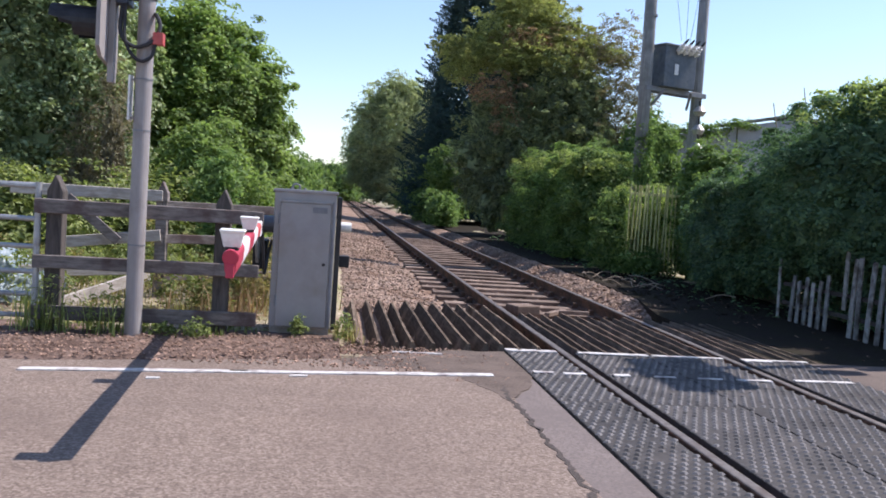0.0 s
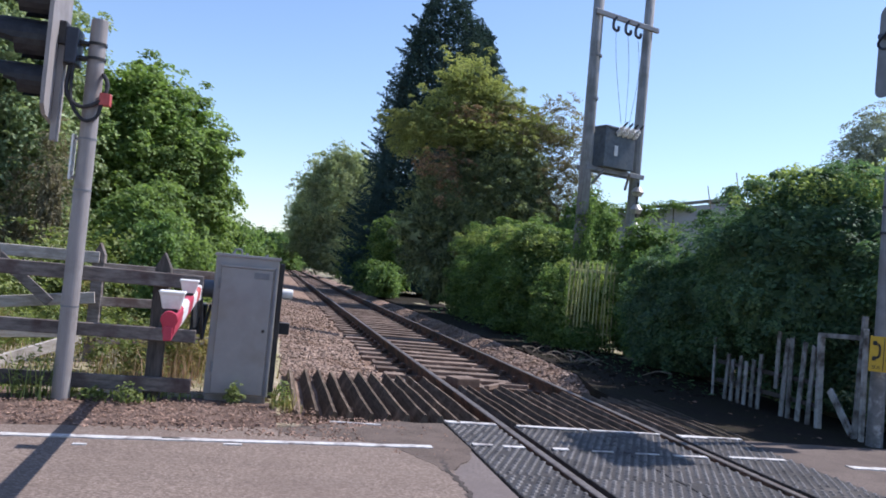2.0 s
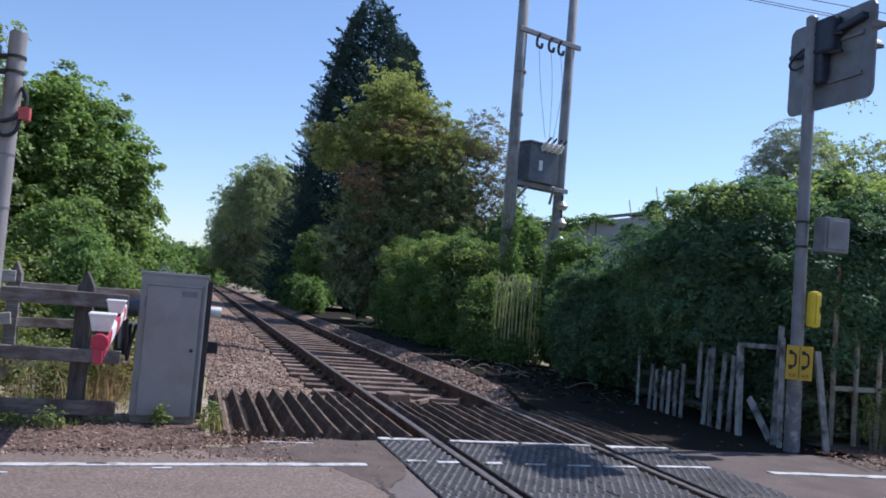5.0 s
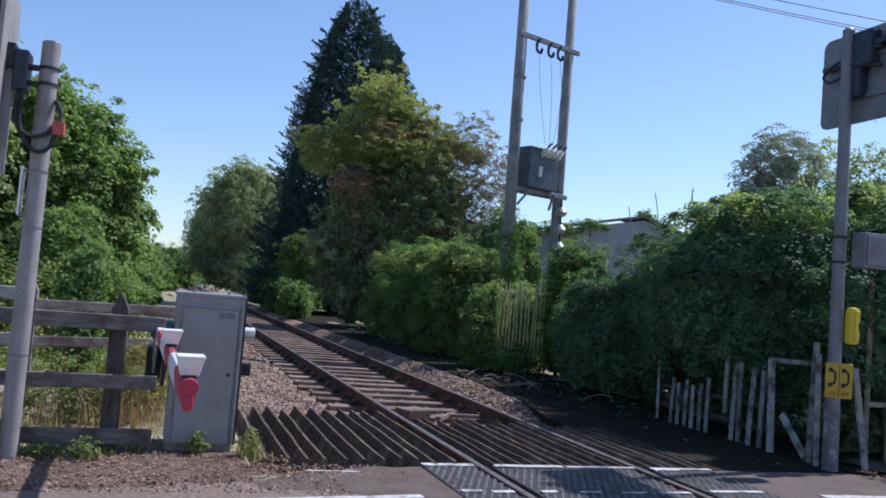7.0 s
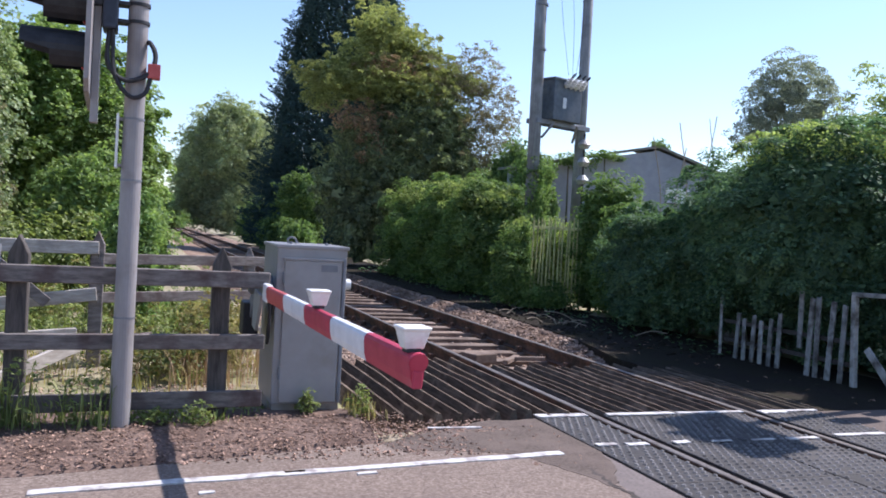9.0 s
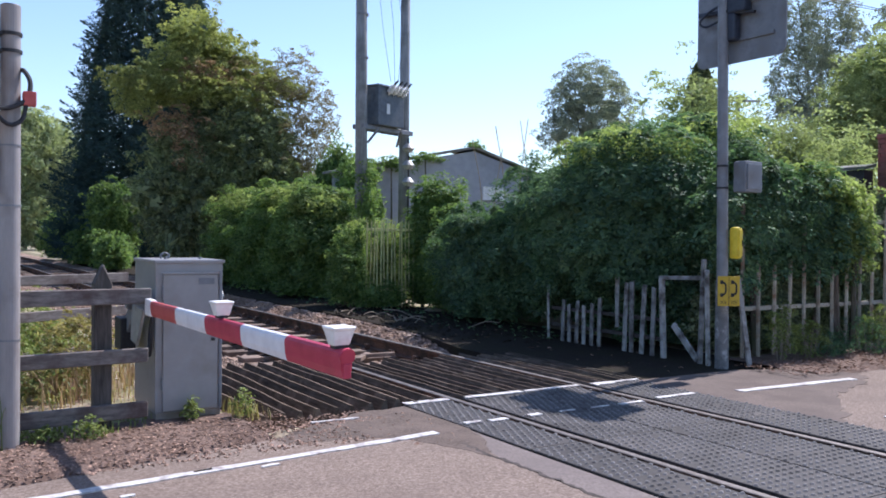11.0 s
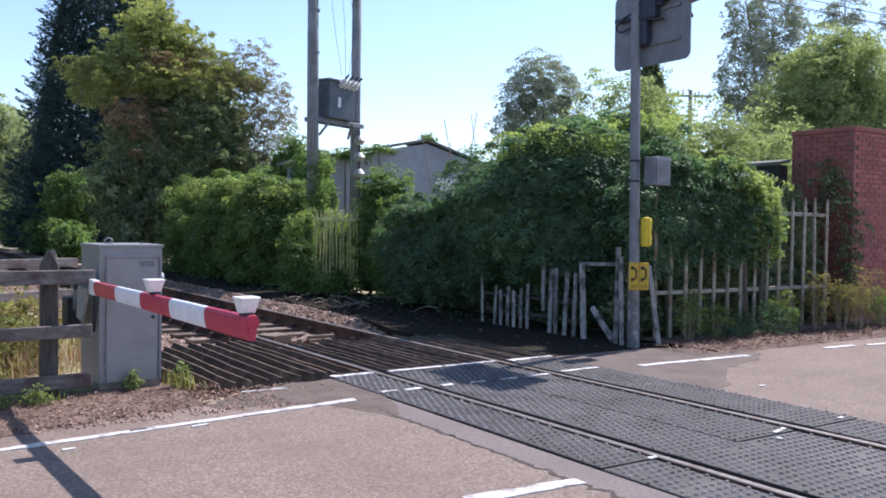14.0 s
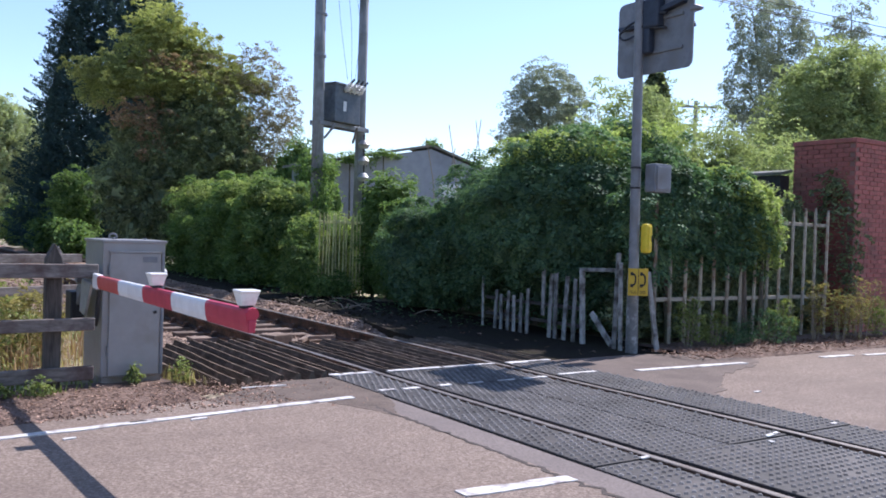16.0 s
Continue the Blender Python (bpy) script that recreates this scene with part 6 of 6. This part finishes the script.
shrub("dry tan shrub behind the fence", [((-6.0, 9.0, 1.7), (0.38, 0.4, 1.5)), ((-6.6, 9.2, 1.2), (0.45, 0.4, 1.1))], 5000, 0.07, "leaf_dry", 63, clump=0.14, per_clump=24, wide=0.4, core=0.45)
shrub("ivy covered stump behind the fence", [((-3.55, 4.6, 0.6), (0.22, 0.22, 0.65)), ((-3.6, 4.7, 1.2), (0.3, 0.28, 0.35))], 3500, 0.07, "leaf_hedge", 64, clump=0.12, per_clump=24, core=0.7)
shrub("bright low maple shoots behind the fence", [((-4.3, 8.6, 1.3), (0.8, 0.6, 0.85)), ((-3.6, 9.2, 0.7), (0.6, 0.6, 0.7))], 9000, 0.09, "leaf_maple", 67, clump=0.18, per_clump=28, core=0.7, sprays=0.7)
shrub("mixed green scrub behind the gate and fence", [((-6.5, 5.6, 0.5), (1.3, 1.0, 0.8)), ((-5.0, 7.6, 0.5), (1.3, 1.0, 0.75)), ((-8.5, 6.5, 0.8), (1.6, 1.2, 1.1))], 12000, 0.09, "weed", 65, clump=0.2, per_clump=26, core=0.6)
shrub("far green scrub along the edge of the track", [((-4.0, 24, 0.6), (1.3, 3.0, 0.9)), ((-4.6, 34, 1.2), (1.6, 4, 1.8)), ((-4.4, 50, 1.3), (1.6, 6, 2.0)), ((-3.6, 75, 1.5), (2, 8, 2.4)), ((-2, 110, 1.6), (4, 8, 3.2))], 14000, 0.22, "leaf_hedge", 66, clump=0.3, per_clump=26, core=0.8)

# trees on the far side
tree("rounded grey green tree standing alone on bare limbs", (18.9, 19.9), 8.2, [((18.9, 19.9, 7.25), (1.3, 1.2, 1.1)), ((18.0, 19.8, 6.6), (0.95, 1.0, 0.95)), ((20.0, 20.0, 6.7), (0.95, 1.0, 1.1)), ((17.2, 19.8, 5.5), (0.75, 0.8, 0.55)), ((18.7, 19.7, 5.6), (1.25, 1.1, 0.9)), ((20.3, 20.0, 5.4), (0.85, 0.9, 0.85))],
     44000, 0.085, "leaf_silver", 71, 0.16, clump=0.2, per_clump=34, wide=0.5, core=0.35, ragged=0.14, sprays=0.8)
TALL = [((32.6, 20.5, 13.2), (0.75, 0.8, 2.6)), ((32.4, 20.5, 9.2), (1.0, 1.0, 2.2)), ((34.9, 20.5, 12.4), (1.2, 1.1, 1.9)), ((36.2, 20.4, 11.0), (1.0, 1.0, 1.8)), ((34.4, 20.5, 9.0), (1.7, 1.4, 1.9)), ((33.0, 20.5, 6.6), (1.9, 1.5, 1.6)), ((35.6, 20.4, 7.4), (1.8, 1.5, 1.9))]
tree("tall wispy grey green trees far off", (34.0, 20.5), 14, TALL, 44000, 0.16, "leaf_silver", 72, 0.2, clump=0.30, per_clump=24, wide=0.4, core=0.0, ragged=0.2, sprays=0.8, droop=0.5)
tree("tall thin grey green tree far off", (41.3, 20.5), 16, [((41.3, 20.5, 15.0), (0.8, 0.9, 2.6)), ((41.0, 20.4, 11.8), (1.2, 1.2, 2.0)), ((42.2, 20.4, 10.2), (1.3, 1.2, 2.0)), ((41.0, 20.4, 8.4), (1.6, 1.3, 2.0))], 13000, 0.18, "leaf_silver", 73, 0.2, clump=0.3, per_clump=22, wide=0.4, core=0.0, ragged=0.2, sprays=0.8, droop=0.5)
tree("thin grey green tree beyond the brick building", (46.4, 20.5), 13, [((46.4, 20.5, 12.2), (0.9, 0.9, 2.2)), ((46.2, 20.4, 9.0), (1.4, 1.2, 2.2))], 7000, 0.18, "leaf_silver", 74, 0.2, clump=0.3, per_clump=22, wide=0.4, core=0.0, ragged=0.2, sprays=0.8, droop=0.5)
conifer(25.3, 20.0, 9.5, 2.1, 75, "leaf_dark", 9000, 0.14, "narrow dark green cypress", 0.5)
tree("light green leafy tree behind the brick building", (22.6, 9.5), 7.6, [((22.4, 9.4, 6.9), (0.9, 0.9, 1.05)), ((21.2, 9.6, 5.9), (1.0, 1.0, 1.3)), ((23.6, 9.2, 6.2), (1.1, 1.0, 1.4)), ((20.3, 9.8, 4.4), (1.0, 1.1, 1.2)), ((22.4, 9.4, 4.8), (1.6, 1.3, 1.5)), ((25.2, 9, 5.2), (1.2, 1.1, 1.6)), ((24.4, 9, 4.0), (1.6, 1.4, 1.6))],
     52000, 0.13, "leaf_light", 76, 0.16, clump=0.30, per_clump=30, wide=0.45, core=0.55, sprays=0.8, ragged=0.2)
shrub("pale green shrubs above the ivy", [((9.8, 6.5, 2.75), (0.95, 1.1, 1.75)), ((10.9, 6.5, 2.85), (0.8, 1.0, 1.65)), ((12.7, 6.3, 2.4), (1.25, 1.2, 1.6)), ((14.4, 6.0, 2.2), (1.2, 1.2, 1.5))], 30000, 0.10, "leaf_light", 77, clump=0.22, per_clump=26, wide=0.45, core=0.6, sprays=0.75, ragged=0.2)
shrub("dark shrubs between the hedge and the building", [((6.95, 16.2, 1.75), (0.65, 0.6, 1.85)), ((5.8, 16.5, 1.2), (0.8, 0.6, 1.2)), ((8.0, 20.2, 2.3), (1.2, 0.8, 2.1)), ((15.0, 15, 1.6), (1.6, 1.0, 1.8))], 16000, 0.12, "leaf_hedge", 78, clump=0.22, per_clump=26, core=0.8)
far = thing("far_woods", "distant line of dark green trees on the horizon", "woodland", (0, 220, 0), kind="stuff")
rw = random.Random(80)
foliage("crowns", "leaf_hedge", [((-60 + 9 * k + rw.uniform(-3, 3), 200 + rw.uniform(-15, 25), 2.0), (7, 6, rw.uniform(3.5, 6.5))) for k in range(15)] + [((45 + 9 * k, 90 - 8 * k + rw.uniform(-6, 6), 2.5), (7, 6, rw.uniform(4, 7))) for k in range(9)] + [((-25 - 9 * k, 60 - 6 * k, 2.5), (6, 6, rw.uniform(4, 7))) for k in range(7)],
        30000, 0.8, far, 81, clump=1.0, per_clump=26, core=0.85)

shrub("ivy spilling over the eave of the grey building", [((7.1, 16.75, 3.25), (0.6, 0.3, 0.42)), ((8.3, 16.8, 3.66), (0.8, 0.22, 0.14)), ((9.6, 16.85, 3.93), (0.6, 0.2, 0.10)), ((6.8, 16.9, 2.4), (0.3, 0.3, 0.8)), ((11.5, 17.0, 4.44), (0.28, 0.2, 0.06))], 7000, 0.08, "leaf_hedge", 79, clump=0.14, per_clump=24, core=0.4, sprays=0.7)
# bare stalks over the hedge
for k, (x, y, h) in enumerate(((8.6, 11.5, 4.3), (8.2, 11.4, 3.7), (7.9, 11.5, 3.9), (9.3, 11.8, 4.6), (11.6, 14.5, 5.0))):
    s = hose([(x, y, 0), (x + 0.1, y, h * 0.6), (x + (0.35 if k % 2 else -0.2), y, h)], 0.012, 5)
    tagged(part("bare_stalk", s, "twig"), "tall bare dry stalk above the hedge", "stalk")

# undergrowth and dead leaves behind the fence
ru = random.Random(88)
spots_u = []
for k in range(34):
    x, yq = ru.uniform(-6.6, -2.5), ru.uniform(1.6, 8.5)
    spots_u.append(((x, yq, 0.12), (ru.uniform(0.15, 0.4), ru.uniform(0.15, 0.4), ru.uniform(0.12, 0.38))))
und = foliage("undergrowth", "weed", spots_u, 14000, 0.06, None, 89, clump=0.09, per_clump=16, core=0, floor=0.0, wide=0.5, ragged=0.3, sprays=0.6)
tagged(und, "tangled green undergrowth behind the timber fence", "undergrowth", kind="stuff")
dry = foliage("dry_growth", "weed_dry", spots_u[::4], 4500, 0.06, None, 90, clump=0.12, per_clump=16, core=0, floor=0.0, wide=0.3, ragged=0.4, sprays=0.7)
tagged(dry, "dry straw-coloured stalks among the undergrowth", "undergrowth", kind="stuff")
rl = np.random.default_rng(87)
n = 3200
at = np.c_[rl.uniform(-6.2, -1.9, n), rl.uniform(0.4, 5.0, n), rl.uniform(-0.03, 0.02, n)]
v, f = leaf_quads(rl, at, np.tile((0.0, 0.0, 1.0), (n, 1)), 0.05, 0.5, 0.75)
tagged(array_mesh("leaf_litter", v, f, "litter_chip"), "dry brown leaves on the earth behind the fence", "leaf litter", kind="stuff")

# grass and weeds
rng2 = np.random.default_rng(90)
sp = [(x, y, -0.02) for x, y in zip(rng2.uniform(-6.5, -2.0, 130), rng2.uniform(0.5, 3.6, 130)) if not (x > -2.6 and y < 1.3)]
tagged(blades("grass", "grass", sp, 12, 0.13, 91, spread=0.12, width=0.006), "short dry straw-coloured grass behind the fence", "grass", kind="stuff")
sp = [(x, y, -0.02) for x, y in zip(rng2.uniform(-6.5, -2.2, 420), rng2.uniform(3.4, 9.5, 420))]
tagged(blades("grass", "weed", sp, 18, 0.16, 94, spread=0.15, width=0.009), "green grass beyond the enclosure", "grass", kind="stuff")
sp = [(x, y, -0.02) for x, y in zip(rng2.normal(-2.95, 0.35, 40), rng2.normal(2.1, 0.45, 40))]
tagged(blades("grass", "leaf_brown", sp, 14, 0.34, 95, spread=0.09, width=0.005), "rusty orange dead grass behind the fence", "grass", kind="stuff")
sp = [(x, y, -0.01) for x, y in zip(rng2.uniform(-4.45, -3.65, 16), rng2.uniform(-0.12, 0.12, 16))]
tagged(blades("grass", "weed", sp, 9, 0.42, 96, spread=0.05, width=0.006), "thin tall weeds round the foot of the pole", "weeds", kind="stuff")
sp = [(x, y, 0.0) for x, y in zip(rng2.uniform(-4.5, -2.6, 60), rng2.uniform(0.1, 0.6, 60))]
tagged(blades("grass", "weed", sp, 7, 0.08, 92, spread=0.08, width=0.007), "green weeds along the foot of the fence", "weeds", kind="stuff")
sp = [(-1.9, 0.15, 0), (-1.86, 0.28, 0), (-1.93, 0.4, 0), (-1.84, 0.5, 0), (-1.82, 0.12, 0)]
tagged(blades("grass", "weed_dry", sp, 12, 0.15, 93, spread=0.06, width=0.007), "grass tuft growing at the cabinet's foot", "grass", kind="stuff")
for k, (x, y, r, h, mat) in enumerate(((-4.12, -0.02, 0.20, 0.42, "weed"), (-3.78, 0.02, 0.14, 0.34, "weed"), (-3.05, -0.02, 0.10, 0.12, "weed"), (-2.28, 0.25, 0.05, 0.16, "weed"), (-1.88, 0.2, 0.08, 0.2, "weed"), (-3.35, 0.05, 0.10, 0.08, "weed"))):
    t = thing("weed", "leafy green weed growing on the verge", "weed", (x, y, 0), group="weeds along the fence")
    foliage("leaves", mat, [((x, y, h * 0.5), (r, r, h * 0.5))], 200, 0.045, t, 100 + k, clump=0.05, per_clump=8, core=0, floor=0.01, wide=0.4)
    part("stem", tube((x, y, -0.03), (x + 0.02, y, h * 0.8), 0.006, 0.003, 5), "bark", t)
for k, (x, y, r, h, mat) in enumerate(((7.35, 0.12, 0.16, 0.82, "weed_dry"), (7.8, 0.0, 0.2, 0.66, "weed_dry"), (8.3, 0.02, 0.34, 0.86, "weed_dry"), (8.9, 0.0, 0.32, 0.62, "weed"), (6.75, 0.25, 0.34, 0.52, "weed"), (4.75, 0.25, 0.14, 0.62, "weed"), (5.25, 0.22, 0.16, 0.36, "weed"), (5.75, 0.25, 0.3, 0.18, "leaf_ivy"), (6.45, 0.2, 0.45, 0.42, "leaf_ivy"))):
    t = thing("weed_clump", "tall yellowing weeds in front of the palisade" if mat == "weed_dry" else "dark green weeds in front of the palisade", "weed", (x, y, 0), group="weeds before the palisade")
    rw = random.Random(160 + k)
    sprigs = []
    for j in range(9):
        a, q = rw.uniform(0, 6.28), r * rw.uniform(0.1, 1.0)
        top = Vector((x + q * math.cos(a), y + 0.7 * q * math.sin(a), h * rw.uniform(0.55, 1.05)))
        part("stem", tube((x + 0.4 * q * math.cos(a), y + 0.3 * q * math.sin(a), -0.03), top, 0.007, 0.003, 5), "twig", t)
        sprigs += [((top.x, top.y, top.z * f), (0.075, 0.075, 0.10)) for f in (0.92, 0.62)]
    foliage("leaves", mat, sprigs + [((x, y, h * 0.25), (r * 0.7, r * 0.5, h * 0.2))], 1500, 0.045, t, 120 + k, clump=0.06, per_clump=10, core=0, floor=0.01, wide=0.32, ragged=0.35, sprays=0.6)
t = thing("dry_dock_weed", "rusty brown dock weed behind the fence", "weed", (-2.75, 2.2, 0))
foliage("leaves", "weed_dry", [((-2.8, 2.2, 0.3), (0.35, 0.4, 0.35))], 1800, 0.07, t, 140, clump=0.08, per_clump=14, core=0, floor=0.01, wide=0.3, ragged=0.3)


# ---- brick building at the edge of the road ----
def brick_house():
    t = thing("brick_building", "old red brick building with a flat parapet and mossy corner", "building", (10.5, 1.6, 0))
    x0, y0, y1, x1, z1 = 9.05, 0.60, 1.72, 14.0, 3.12
    part("wall", box((x0 + 0.012, y0 + 0.012, -0.1), (x1, y1, z1 - 0.02), 0.0), "mortar", t, "mortar core of the brick wall")
    part("parapet", box((x0 - 0.02, y0 - 0.02, z1 - 0.02), (x1, y1 + 0.02, z1 + 0.055), 0.01), "brick", t, "brick coping along the top")
    leanto = bmesh.new()
    prism([(8.75, 2.60), (9.06, 2.66), (9.06, 2.71), (8.75, 2.65)], 1.75, 3.6, bm=leanto)
    part("lean_to_roof", leanto, "roof_sheet", t, "thin dark lean-to roof")
    # wall coloured black to stand for the shadow under the roof
    part("lean_to_wall", box((8.8, 1.8, -0.05), (9.05, 3.5, 2.60), 0.0), "black", t, "lean-to wall with its shadow put in as black")
    b = box((-0.1025, 0, 0.0), (0.1025, 0.02, 0.065), 0.004)
    me = bpy.data.meshes.new("brick")
    b.to_mesh(me)
    b.free()
    me.materials.append(M["brick"])
    rb = random.Random(7)
    cells = []
    for c in range(41):
        z = 0.0 + c * 0.0755
        for k in range(10):
            x = x0 + 0.105 + k * 0.2165 + (0.108 if c % 2 else 0)
            if x < x0 + 1.75:
                cells.append((x, z))
    for x, z in cells[:330]:
        o = new("brick", me)
        o.parent = t
        o.matrix_parent_inverse = Matrix.Translation(-Vector(t.location))
        o.location = (x, y0 - 0.004 + rb.uniform(-0.003, 0.003), z + 0.004)
    rest = bmesh.new()
    for c in range(41):
        z = c * 0.0755 + 0.004
        for k in range(6):
            y = y0 + 0.0 + k * 0.2165 + (0.0 if c % 2 else 0.108)
            if y < y1:
                box((x0 - 0.006, y + 0.004, z), (x0 + 0.016, min(y + 0.208, y1), z + 0.065), bm=rest)
        for k in range(8, 22):
            x = x0 + k * 0.2165 + (0.108 if c % 2 else 0)
            box((x + 0.004, y0 - 0.006, z), (x + 0.208, y0 + 0.016, z + 0.065), bm=rest)
    part("brickwork", rest, "brick", t, "red brickwork in stretcher courses")["kind"] = "stuff"
    foliage("climber", "leaf_dark", [((9.0, 0.9, 1.2), (0.16, 0.45, 1.3))], 2500, 0.08, t, 150, clump=0.12, per_clump=20, core=0, label="dark climber on the corner")
    return t


brick_house()
